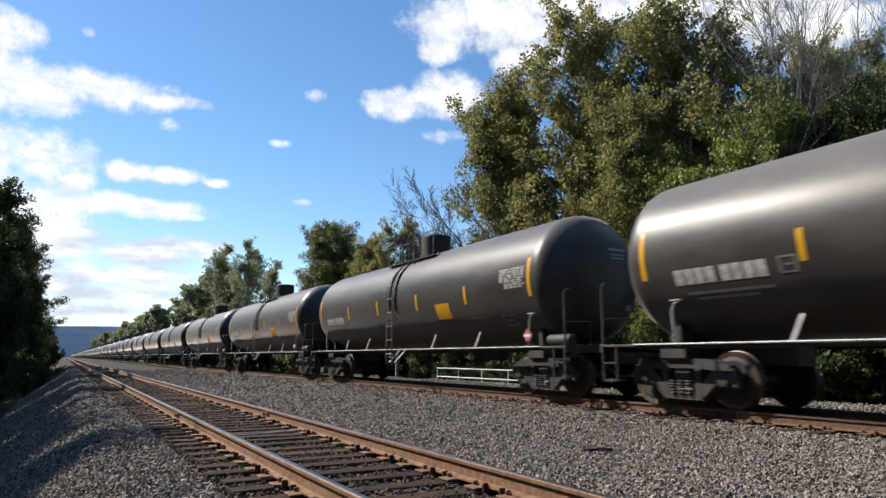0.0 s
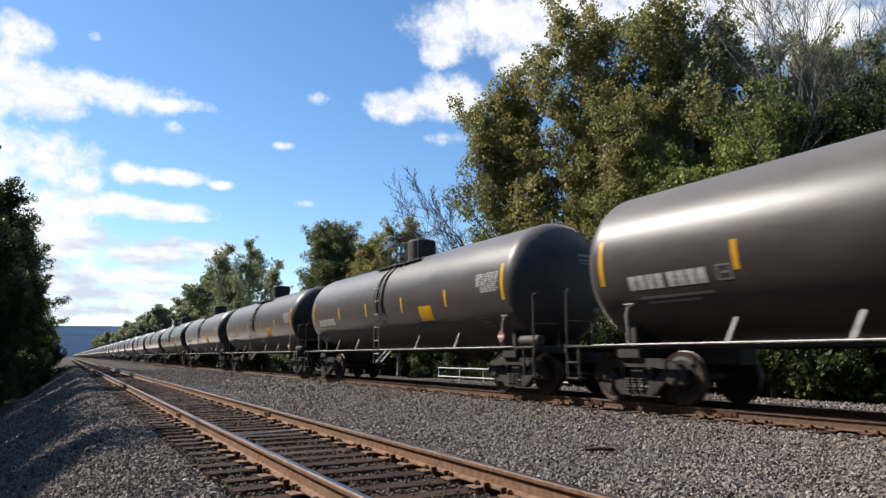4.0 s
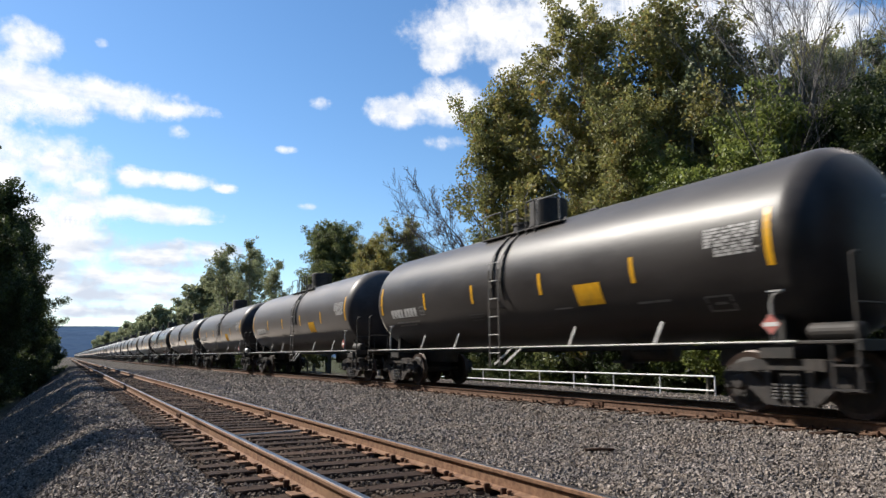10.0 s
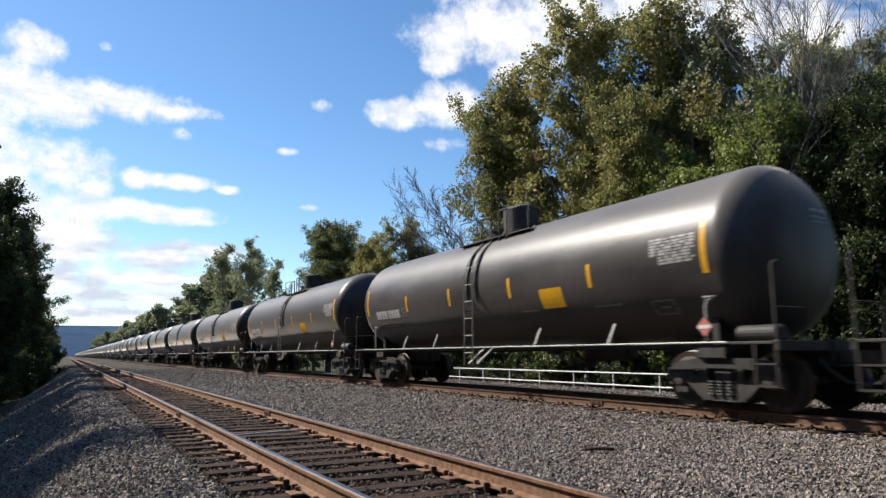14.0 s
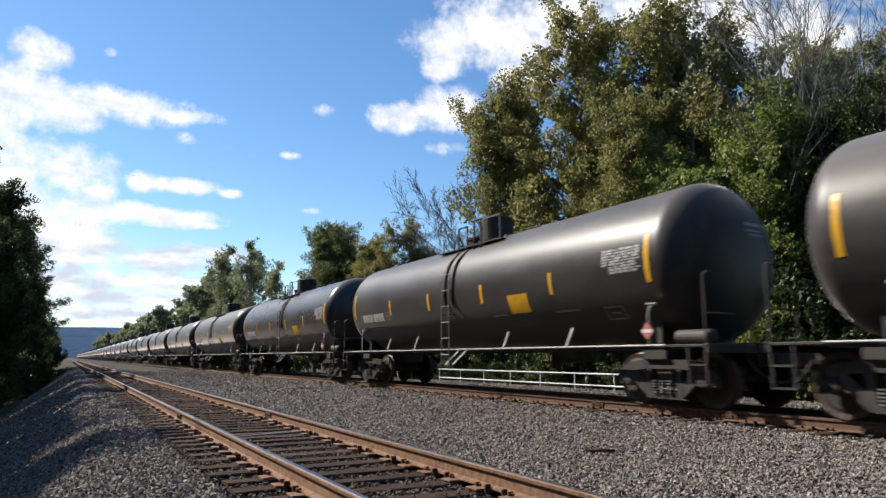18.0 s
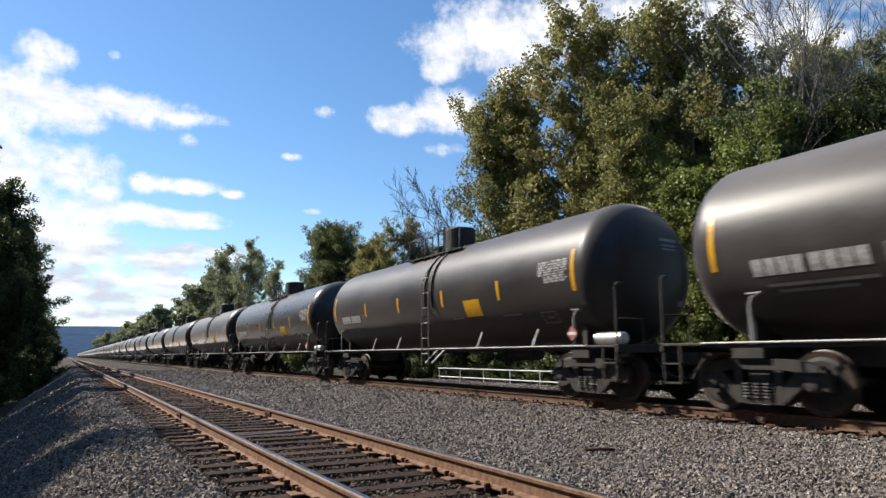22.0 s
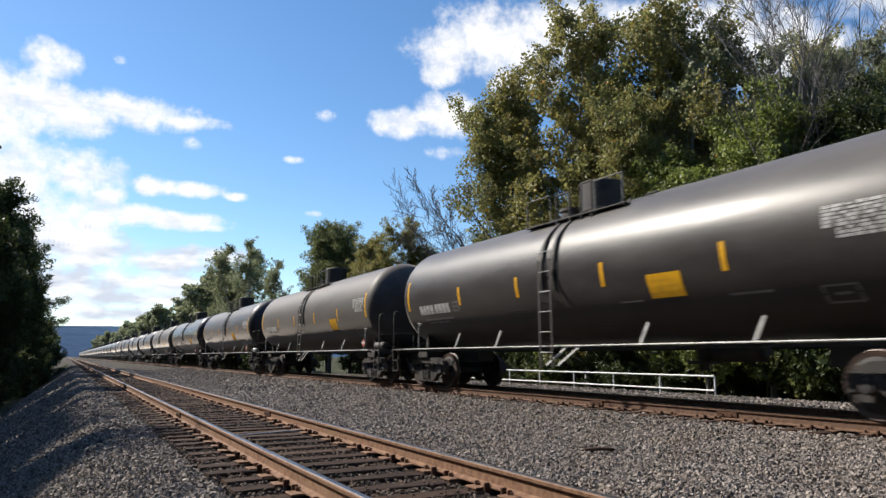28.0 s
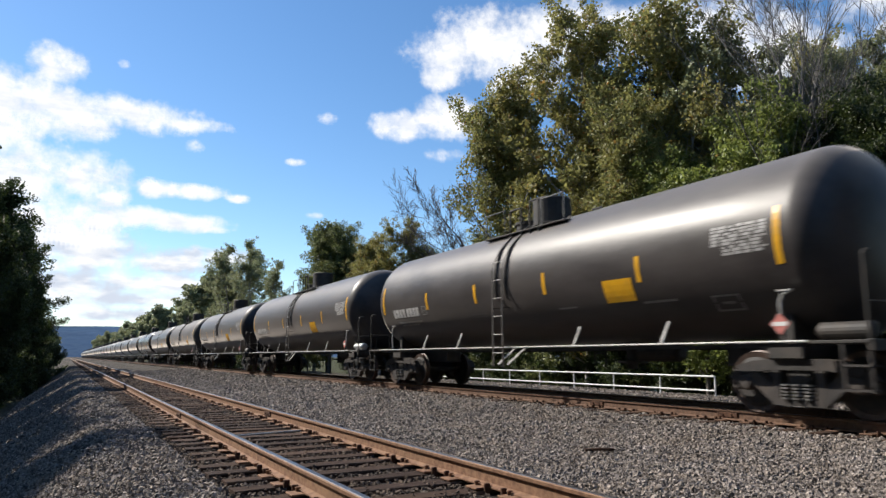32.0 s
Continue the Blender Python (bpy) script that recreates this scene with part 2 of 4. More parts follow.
def ground_material():
    """Crushed stone along the tracks, soil and grass beyond it."""
    m, n, l, b = nodes_of("ground")
    co = n.new("ShaderNodeTexCoord")
    cells = n.new("ShaderNodeTexVoronoi")
    cells.inputs["Scale"].default_value = 16
    l.new(co.outputs["Object"], cells.inputs["Vector"])
    # Darker than the loose stones: the shade between them is put in the colour
    stone = n.new("ShaderNodeValToRGB")
    stone.color_ramp.elements[0].color, stone.color_ramp.elements[1].color = (0.012, 0.0105, 0.009, 1), (0.110, 0.096, 0.082, 1)
    grey = n.new("ShaderNodeSeparateColor")
    l.new(cells.outputs["Color"], grey.inputs["Color"])
    l.new(grey.outputs[0], stone.inputs["Fac"])
    soil = n.new("ShaderNodeTexNoise")
    soil.inputs["Scale"].default_value, soil.inputs["Detail"].default_value = 0.9, 8
    l.new(co.outputs["Object"], soil.inputs["Vector"])
    grass = n.new("ShaderNodeValToRGB")
    grass.color_ramp.elements[0].position, grass.color_ramp.elements[1].position = 0.38, 0.62
    grass.color_ramp.elements[0].color, grass.color_ramp.elements[1].color = (0.034, 0.030, 0.020, 1), (0.056, 0.064, 0.024, 1)
    l.new(soil.outputs["Fac"], grass.inputs["Fac"])
    axes = n.new("ShaderNodeSeparateXYZ")
    l.new(co.outputs["Object"], axes.inputs[0])
    wobble = n.new("ShaderNodeMath")
    wobble.operation = "MULTIPLY_ADD"
    wobble.inputs[1].default_value = 2.4
    l.new(soil.outputs["Fac"], wobble.inputs[0])
    l.new(axes.outputs["X"], wobble.inputs[2])
    west = n.new("ShaderNodeMapRange")
    west.inputs["From Min"].default_value, west.inputs["From Max"].default_value = -2.6, -1.6
    l.new(wobble.outputs[0], west.inputs["Value"])
    east = n.new("ShaderNodeMapRange")
    east.inputs["From Min"].default_value, east.inputs["From Max"].default_value = 24.2, 23.2
    l.new(wobble.outputs[0], east.inputs["Value"])
    both = n.new("ShaderNodeMath")
    both.operation = "MULTIPLY"
    l.new(west.outputs[0], both.inputs[0])
    l.new(east.outputs[0], both.inputs[1])
    mix = n.new("ShaderNodeMix")
    mix.data_type = "RGBA"
    l.new(both.outputs[0], mix.inputs["Factor"])
    l.new(grass.outputs["Color"], mix.inputs["A"])
    l.new(stone.outputs["Color"], mix.inputs["B"])
    l.new(mix.outputs["Result"], b.inputs["Base Color"])
    b.inputs["Roughness"].default_value, b.inputs["Specular IOR Level"].default_value = 0.95, 0.08
    bp = n.new("ShaderNodeBump")
    bp.inputs["Strength"].default_value, bp.inputs["Distance"].default_value = 0.9, 0.03
    bp.invert = True
    l.new(cells.outputs["Distance"], bp.inputs["Height"])
    l.new(bp.outputs[0], b.inputs["Normal"])
    return m


M_GROUND = ground_material()


# ---- mesh tools ----
def part(name, bm, material, parent=None, label="", smooth=False):
    """Links a bmesh as one mesh object, under a thing or a part."""
    data = bpy.data.meshes.new(name)
    if smooth:
        for f in bm.faces:
            f.smooth = True
    bm.to_mesh(data)
    bm.free()
    data.materials.append(material)
    ob = new(name, data)
    ob.parent = parent
    if label:
        ob["label"] = label
    return ob


def again(ob, parent, x=0.0, y=0.0, z=0.0, rz=0.0):
    """One more part on the same mesh."""
    o = new(ob.name.split(".")[0], ob.data)
    o.parent = parent
    o.matrix_basis = pose(x, y, z, 0, 0, rz)
    if "label" in ob:
        o["label"] = ob["label"]
    return o


def box(bm, x0, x1, y0, y1, z0, z1, bevel=0.0):
    m = Matrix.LocRotScale(((x0 + x1) / 2, (y0 + y1) / 2, (z0 + z1) / 2), None, (abs(x1 - x0), abs(y1 - y0), abs(z1 - z0)))
    vs = bmesh.ops.create_cube(bm, size=1, matrix=m)["verts"]
    if bevel:
        es = list({e for v in vs for e in v.link_edges})
        bmesh.ops.bevel(bm, geom=es, offset=bevel, segments=1, affect="EDGES")
    return bm


def rod(bm, p, q, r, r2=None, seg=8):
    """A bar of round section from p to q."""
    p, q = Vector(p), Vector(q)
    m = Matrix.Translation((p + q) / 2) @ (q - p).to_track_quat("Z", "Y").to_matrix().to_4x4()
    bmesh.ops.create_cone(bm, cap_ends=True, segments=seg, radius1=r, radius2=r if r2 is None else r2, depth=(q - p).length, matrix=m)
    return bm


def strip(bm, p, q, wide, thick, side=(0, 1, 0)):
    """A flat bar from p to q, wide along side."""
    p, q = Vector(p), Vector(q)
    a = (q - p).normalized()
    s = (Vector(side) - a * a.dot(Vector(side))).normalized()
    t = a.cross(s)
    m = Matrix((s * wide, t * thick, a * (q - p).length)).transposed().to_4x4()
    m.translation = (p + q) / 2
    bmesh.ops.create_cube(bm, size=1, matrix=m)
    return bm


def bent(bm, points, r, seg=6):
    for p, q in zip(points, points[1:]):
        rod(bm, p, q, r, seg=seg)
    return bm


def turned(bm, rows, seg=32, axis="Y"):
    """A turned body: rows of (place along the axis, radius)."""
    rings = []
    for y, r in rows:
        ring = []
        for i in range(seg):
            a = 2 * math.pi * i / seg
            c, s = r * math.cos(a), r * math.sin(a)
            ring.append(bm.verts.new((c, y, s) if axis == "Y" else (y, c, s) if axis == "X" else (c, s, y)))
        rings.append(ring)
    for a, b in zip(rings, rings[1:]):
        for i in range(seg):
            j = (i + 1) % seg
            bm.faces.new((a[i], a[j], b[j], b[i]))
    bm.faces.new(rings[0])
    bm.faces.new(rings[-1])
    bmesh.ops.recalc_face_normals(bm, faces=bm.faces)
    return bm


def fast_mesh(name, verts, faces, material):
    """A mesh from arrays: verts n x 3, faces n x k."""
    data = bpy.data.meshes.new(name)
    k = faces.shape[1]
    data.vertices.add(len(verts))
    data.vertices.foreach_set("co", verts.astype(np.float32).ravel())
    data.loops.add(faces.size)
    data.loops.foreach_set("vertex_index", faces.astype(np.int32).ravel())
    data.polygons.add(len(faces))
    data.polygons.foreach_set("loop_start", np.arange(0, faces.size, k, dtype=np.int32))
    data.polygons.foreach_set("loop_total", np.full(len(faces), k, dtype=np.int32))
    data.update(calc_edges=True)
    data.shade_flat()
    data.materials.append(material)
    return data


# ---- ground ----
PROFILE = ((-3000, -3.2), (-60, -3.2), (-12, -3.1), (-5.0, -2.95), (-2.9, -2.62), (0.32, -0.42), (0.62, -0.27), (1.15, -0.235), (1.4, -0.235), (3.95, -0.235), (4.2, -0.235), (5.0, -0.30), (6.6, -0.36),
           (8.4, -0.24), (9.1, -0.15), (12.3, -0.15), (13.0, -0.22), (14.4, -1.05), (18.6, -1.15), (20.2, -0.56), (22.4, -0.56), (23.5, -1.0), (27, -1.3), (60, -1.0), (3000, -1.0))


def ground_z(x):
    for (a, za), (b, zb) in zip(PROFILE, PROFILE[1:]):
        if x <= b:
            return za + (zb - za) * (x - a) / (b - a)
    return PROFILE[-1][1]


def build_ground():
    xs = sorted({p[0] for p in PROFILE} | {x * 0.5 for x in range(-30, 60)} | {-1500, -600, -200, -100, -30, 40, 100, 250, 700, 1500})
    ys = [-400, -120, -40] + [y * 1.0 for y in range(-12, 60, 2)] + [60 + 8 * i for i in range(30)] + [330, 420, 600, 900, 1400, 2200, 4000]
    bm = bmesh.new()
    grid = []
    for y in ys:
        row = []
        for x in xs:
            z = ground_z(x)
            if -30 < y < 200 and -40 < x < 60:
                rough = 0.16 if x < -3 or x > 20.5 else 0.05 if x < 0.3 else 0.02
                z += rough * noise.noise(Vector((x * 0.45, y * 0.3, 0.3)))
            row.append(bm.verts.new((x, y, z)))
        grid.append(row)
    for a, b in zip(grid, grid[1:]):
        for i in range(len(xs) - 1):
            bm.faces.new((a[i], a[i + 1], b[i + 1], b[i]))
    ob = part("ground", bm, M_GROUND, smooth=True)
    tagged(ob, "grey crushed stone bed with grassy soil beside it", "ground", kind="structure")


build_ground()


def build_hill():
    bm = bmesh.new()
    n, rings = 90, []
    for depth, share in ((2300, 0.0), (2550, 0.45), (2800, 0.85), (3000, 1.0), (3300, 0.6)):
        ring = []
        for i in range(n + 1):
            a = radians(-50 + 120 * i / n)
            crest = 128 * (0.78 + 0.16 * math.sin(a * 5.0 + 1.9) + 0.05 * noise.noise(Vector((a * 9, 0, 0))))
            ring.append(bm.verts.new((depth * math.sin(a), depth * math.cos(a), -2 + share * crest + 5 * noise.noise(Vector((a * 30, depth, 0))) * share)))
        rings.append(ring)
    for p, q in zip(rings, rings[1:]):
        for i in range(n):
            bm.faces.new((p[i], p[i + 1], q[i + 1], q[i]))
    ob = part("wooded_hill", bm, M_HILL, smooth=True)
    tagged(ob, "long wooded hill, painted haze blue, beyond the end of the line", "hill", kind="structure")


build_hill()


# ---- railway tracks ----
RAIL_OUTLINE = ((-0.070, -0.172), (0.070, -0.172), (0.070, -0.160), (0.012, -0.142), (0.009, -0.048), (0.034, -0.038), (0.036, -0.012),
                (0.026, -0.004), (-0.026, -0.004), (-0.036, -0.012), (-0.034, -0.038), (-0.009, -0.048), (-0.012, -0.142), (-0.070, -0.160))
TRACKS = ((2.665, 0.0), (10.71, 0.086))


def prism(bm, outline, y0, y1):
    a = [bm.verts.new((x, y0, z)) for x, z in outline]
    b = [bm.verts.new((x, y1, z)) for x, z in outline]
    n = len(outline)
    for i in range(n):
        bm.faces.new((a[i], a[(i + 1) % n], b[(i + 1) % n], b[i]))
    bm.faces.new(a[::-1])
    bm.faces.new(b)
    bmesh.ops.recalc_face_normals(bm, faces=bm.faces)
    return bm


def build_track(cx, top, label, near_from, near_to, far_to, rust):
    track = tagged(new("railway_track"), label, "railway track", kind="structure")
    track.matrix_basis = pose(cx, 0, top)
    for side in (-1, 1):
        rail = part("rail", prism(bmesh.new(), RAIL_OUTLINE, -60, 900), rust, track, "rusty steel rail with a polished head")
        rail.matrix_basis = pose(side * 0.7525, 0, 0)
        head = bmesh.new()
        prism(head, ((-0.027, -0.0035), (0.027, -0.0035), (0.022, 0.0), (-0.022, 0.0)), -60, 900)
        part("running_surface", head, M_SHINE, rail, "polished bare steel")
    ties = []
    for v in range(4):
        bm = bmesh.new()
        box(bm, -1.30, 1.30, -0.115, 0.115, -0.37, -0.188)
        bmesh.ops.subdivide_edges(bm, edges=[e for e in bm.edges if abs(e.verts[0].co.x - e.verts[1].co.x) > 1], cuts=7)
        for p in bm.verts:
            p.co += Vector((0.03 * noise.noise(p.co * 3 + Vector((v, 0, 0))), 0.012 * noise.noise(p.co * 6 + Vector((0, v, 0))), 0.008 * noise.noise(p.co * 5 + Vector((9, 0, v)))))
        bmesh.ops.bevel(bm, geom=[e for e in bm.edges if abs(e.verts[0].co.x - e.verts[1].co.x) > 0.1], offset=0.012, segments=1, affect="EDGES")
        ties.append(part("tie", bm, M_TIE, track))
    plate = None
    rnd = random.Random(int(cx * 10))
    y, i = near_from, 0
    while y < near_to:
        if i < 4:
            tie = ties[i]
        else:
            tie = again(ties[rnd.randrange(4)], track)
        tie.matrix_basis = pose(rnd.uniform(-0.06, 0.06), y, rnd.uniform(-0.012, 0.006), 0, 0, rnd.uniform(-1.5, 1.5) + 180 * rnd.randrange(2))
        for side in (-1, 1):
            if y > 32:
                continue
            if plate is None:
                bm = bmesh.new()
                box(bm, -0.18, 0.18, -0.09, 0.09, -0.188, -0.171, 0.004)
                plate = part("tie_plate", bm, rust, track)
                p = plate
                bm = bmesh.new()
                for sx in (-0.088, 0.088):
                    for sy in (-0.05, 0.05):
                        if sx * sy < 0:
                            box(bm, sx - 0.016, sx + 0.016, sy - 0.01, sy + 0.01, -0.172, -0.135, 0.004)
                            box(bm, sx - 0.018 - (0.012 if sx > 0 else 0), sx + 0.018 + (0.012 if sx < 0 else 0), sy - 0.014, sy + 0.014, -0.150, -0.134, 0.004)
                spike = part("spikes", bm, rust, p, "pair of rusty rail spikes")
                bm = bmesh.new()
                box(bm, -0.10, 0.10, 0.115, 0.140, -0.215, -0.172, 0.004)
                box(bm, -0.115, -0.06, 0.112, 0.142, -0.20, -0.128, 0.006)
                box(bm, 0.06, 0.115, 0.112, 0.142, -0.20, -0.128, 0.006)
                anchor = part("rail_anchor", bm, M_SPIKE, p, "dark rusty clip-on rail anchor")
            else:
                p = again(plate, track)
                again(spike, p)
                again(anchor, p)
            p.matrix_basis = pose(side * 0.7525, y, 0, 0, 0, 180 * (i % 2))
        y += 0.50 + rnd.uniform(-0.03, 0.03)
        i += 1
    bm = bmesh.new()
    while y < far_to:
        box(bm, -1.3 + rnd.uniform(-0.06, 0.06), 1.3 + rnd.uniform(-0.06, 0.06), y - 0.11, y + 0.11, -0.3, -0.185 + rnd.uniform(-0.012, 0.006))
        y += 0.51
    tagged(part("far_ties", bm, M_TIE, track), kind="stuff")
    return track


def build_joints(track, places):
    """Bolted bars where two rails meet: (side, y) of each."""
    for side, y in places:
        bm = bmesh.new()
        for s in (-1, 1):
            x0, x1 = sorted((s * 0.012, s * 0.034))
            box(bm, x0, x1, -0.20, 0.20, -0.135, -0.05, 0.006)
        bar = part("joint_bar", bm, M_SPIKE, track, "rusty bolted bar joining two rails")
        bar.matrix_basis = pose(side * 0.7525, y, 0)
        for k in range(2):
            part("bolt", rod(bmesh.new(), (-0.055, -0.09 + 0.18 * k, -0.09), (0.055, -0.09 + 0.18 * k, -0.09), 0.016, seg=6), M_SPIKE, bar)


first = build_track(TRACKS[0][0], TRACKS[0][1], "empty railway track with rusty rails on timber ties", -9, 50, 220, M_RUST)
second = build_track(TRACKS[1][0], TRACKS[1][1], "railway track under the train, with rusty rails", -9, 42, 180, M_RUST_BROWN)
build_joints(first, ((-1, 13.6), (1, 13.1)))
build_joints(second, ((-1, 11.4), (-1, 8.1)))


# ---- crushed stone ----
def build_stones(beds, name, material, label, seed):
    rng = np.random.default_rng(seed)
    shapes = []
    for v in range(14):
        bm = bmesh.new()
        bmesh.ops.create_uvsphere(bm, u_segments=5, v_segments=2, radius=1.0) if v % 2 else bmesh.ops.create_cube(bm, size=1.45)
        bmesh.ops.triangulate(bm, faces=bm.faces)
        co = np.array([p.co[:] for p in bm.verts])
        co *= rng.uniform(0.7, 1.2, (len(co), 3))
        co *= rng.uniform(0.72, 1.15, (1, 3))
        faces = np.array([[q.index for q in f.verts] for f in bm.faces])
        bm.free()
        shapes.append((co, faces))
    place = []

    def sow(x0, x1, y0, y1, per_m2, r0, r1, keep=lambda x, y: True):
        n = int((x1 - x0) * (y1 - y0) * per_m2)
        for x, y, r in zip(rng.uniform(x0, x1, n), rng.uniform(y0, y1, n), rng.uniform(r0, r1, n)):
            if keep(x, y):
                place.append((x, y, ground_z(x) + r * 0.25 + abs(rng.normal(0, 0.012)), r))

    clear = lambda x, y: abs(abs(x - TRACKS[0][0]) - 0.7525) > 0.10 and abs(abs(x - TRACKS[1][0]) - 0.7525) > 0.10
    for x0, x1, y0, y1, per_m2, r0, r1 in beds:
        sow(x0, x1, y0, y1, per_m2, r0, r1, lambda x, y: (y > 0.45 * x - 0.6 or x > 12) and x > -0.12 * y - 0.5 and x * x + y * y > 27 and clear(x, y))
    place_a = np.array(place)
    verts, faces, base = [], [], 0
    kinds = rng.integers(0, len(shapes), len(place_a))
    for k, (co, fc) in enumerate(shapes):
        sel = place_a[kinds == k]
        n = len(sel)
        q = rng.normal(size=(n, 4))
        q /= np.linalg.norm(q, axis=1, keepdims=True)
        w, x, y, z = q.T
        rot = np.stack([np.stack([1 - 2 * (y * y + z * z), 2 * (x * y - w * z), 2 * (x * z + w * y)], -1),
                        np.stack([2 * (x * y + w * z), 1 - 2 * (x * x + z * z), 2 * (y * z - w * x)], -1),
                        np.stack([2 * (x * z - w * y), 2 * (y * z + w * x), 1 - 2 * (x * x + y * y)], -1)], 1)
        p = np.einsum("nij,vj->nvi", rot, co) * sel[:, 3][:, None, None] + sel[:, None, :3]
        verts.append(p.reshape(-1, 3))
        faces.append((fc[None] + (np.arange(n) * len(co))[:, None, None] + base).reshape(-1, 3))
        base += n * len(co)
    ob = new(name, fast_mesh(name, np.concatenate(verts), np.concatenate(faces), material))
    tagged(ob, label, "ballast", kind="stuff")


build_stones(((4.0, 9.9, 1.5, 9, 1450, 0.010, 0.024), (4.0, 10.0, 9, 16, 900, 0.013, 0.028), (4.0, 10.0, 16, 24, 430, 0.018, 0.037),
              (4.0, 10.0, 24, 36, 150, 0.030, 0.055), (4.0, 10.0, 36, 70, 45, 0.04, 0.06),
              (-1.6, 1.3, 4.0, 11, 1450, 0.010, 0.025), (-2.6, 1.3, 11, 20, 760, 0.013, 0.030), (-2.9, 1.3, 20, 40, 170, 0.024, 0.045), (-3.0, 1.3, 40, 70, 50, 0.04, 0.06),
              (12.2, 14.0, -2, 30, 70, 0.03, 0.05), (20.0, 22.6, 8, 42, 110, 0.026, 0.05)),
             "ballast_stones", M_STONE, "loose crushed grey stones lying between the tracks", 5)
build_stones(((1.3, 4.0, 3.0, 14, 800, 0.010, 0.025), (1.3, 4.0, 14, 30, 300, 0.018, 0.034), (1.3, 4.0, 30, 60, 70, 0.036, 0.05), (10.0, 12.1, 6, 30, 160, 0.018, 0.034)),
             "fouled_ballast", M_STONE_BROWN, "rust-stained brownish stones between the timber ties", 6)


# ---- the train ----
PITCH = 18.1            # from car to car
RADIUS, AXIS = 1.53, 2.70
WHEEL = 0.483
SIDE = -1.50            # the side towards the empty track


def on_tank(y, z, out=0.0):
    """The place on the tank's shell at a height, towards the empty track."""
    return Vector((-math.sqrt(RADIUS ** 2 - (z - AXIS) ** 2) - out, y, z))


def decal(bm, y0, y1, z0, z1, out=0.006, steps=3):
    """A thin sheet that follows the tank's shell."""
    rows = []
    for i in range(steps + 1):
        z = z0 + (z1 - z0) * i / steps
        a, b = on_tank(y0, z, out), on_tank(y1, z, out)
        rows.append((bm.verts.new(a), bm.verts.new(b)))
    for (a, b), (c, d) in zip(rows, rows[1:]):
        bm.faces.new((a, c, d, b))
    return bm


def build_truck(car, y, first_truck=None):
    """A two-axle truck: side frames, springs, bolster and wheelsets."""
    truck = new("truck")
    truck.parent = car
    truck.matrix_basis = pose(0, y, 0)
    if first_truck:
        for o in first_truck.children:
            c = o.copy()
            scene.collection.objects.link(c)
            c.parent = truck
        return truck
    bm = bmesh.new()
    box(bm, -1.05, 1.05, -0.19, 0.19, 0.42, 0.74, 0.03)
    part("bolster", bm, M_BLACK, truck)
    for s in (-1, 1):
        bm = bmesh.new()
        x = s * 1.0
        chord = [(-1.12, 0.50), (-1.02, 0.66), (-0.80, 0.72), (-0.45, 0.765), (0.45, 0.765), (0.80, 0.72), (1.02, 0.66), (1.12, 0.50)]
        for (a, za), (b, zb) in zip(chord, chord[1:]):
            strip(bm, (x, a, za), (x, b, zb), 0.17, 0.17, (1, 0, 0))
        for t in (-1, 1):
            strip(bm, (x, t * 0.80, 0.62), (x, t * 0.36, 0.24), 0.15, 0.20, (1, 0, 0))
            strip(bm, (x, t * 0.36, 0.20), (x, t * 0.36, 0.76), 0.16, 0.13, (1, 0, 0))
            box(bm, x - 0.08, x + 0.08, t * 1.04, t * 1.17, 0.36, 0.62, 0.03)
            box(bm, x - 0.08, x + 0.08, t * 0.68, t * 0.76, 0.40, 0.62, 0.02)
        strip(bm, (x, -0.42, 0.20), (x, 0.42, 0.20), 0.17, 0.10, (1, 0, 0))
        part("side_frame", bm, M_CAST, truck, "dusty cast steel side frame", smooth=False)
        bm = bmesh.new()
        for k in range(3):
            for z in range(5):
                turned_at = Matrix.Translation((s * 1.075, -0.18 + 0.18 * k, 0.26 + 0.05 * z))
                bmesh.ops.create_cone(bm, cap_ends=True, segments=10, radius1=0.072, radius2=0.072, depth=0.026, matrix=turned_at)
        # Springs take the paler steel in place of direct light
        tagged(part("spring_nest", bm, M_SUNLIT_STEEL, truck, "coil springs in rows"), kind="stuff")
        for t in (-1, 1):
            bm = bmesh.new()
            turned(bm, [(s * 0.93, 0.13), (s * 1.07, 0.13), (s * 1.10, 0.10), (s * 1.12, 0.10), (s * 1.125, 0.05)], 16, "X")
            o = part("bearing_cap", bm, M_CAST, truck, "round axle bearing with end cap", smooth=False)
            o.matrix_basis = pose(0, t * 0.89, WHEEL)
    for t in (-1, 1):
        bm = bmesh.new()
        turned(bm, [(-0.95, 0.08), (0.95, 0.08)], 12, "X")
        for s in (-1, 1):
            rows = [(s * 0.80, 0.10), (s * 0.82, 0.34), (s * 0.80, 0.40), (s * 0.815, WHEEL), (s * 0.715, WHEEL), (s * 0.70, WHEEL + 0.026),
                    (s * 0.685, WHEEL + 0.022), (s * 0.69, 0.40), (s * 0.70, 0.34), (s * 0.67, 0.10)]
            turned(bm, rows, 36, "X")
            for k in range(3):
                a = k * 2.094
                box(bm, s * 0.822, s * 0.832, 0.24 * math.cos(a) - 0.03, 0.24 * math.cos(a) + 0.03, 0.24 * math.sin(a) - 0.02, 0.24 * math.sin(a) + 0.02)
        for f in bm.faces:
            far = [math.hypot(v.co.y, v.co.z) for v in f.verts]
            f.material_index = 1 if min(far) > 0.39 else 0
        o = part("wheelset", bm, M_WHEEL, truck, "two steel wheels on an axle, rusty rims", smooth=False)
        o.data.materials.append(M_RIM)
        o.matrix_basis = pose(0, t * 0.89, WHEEL)
    return truck


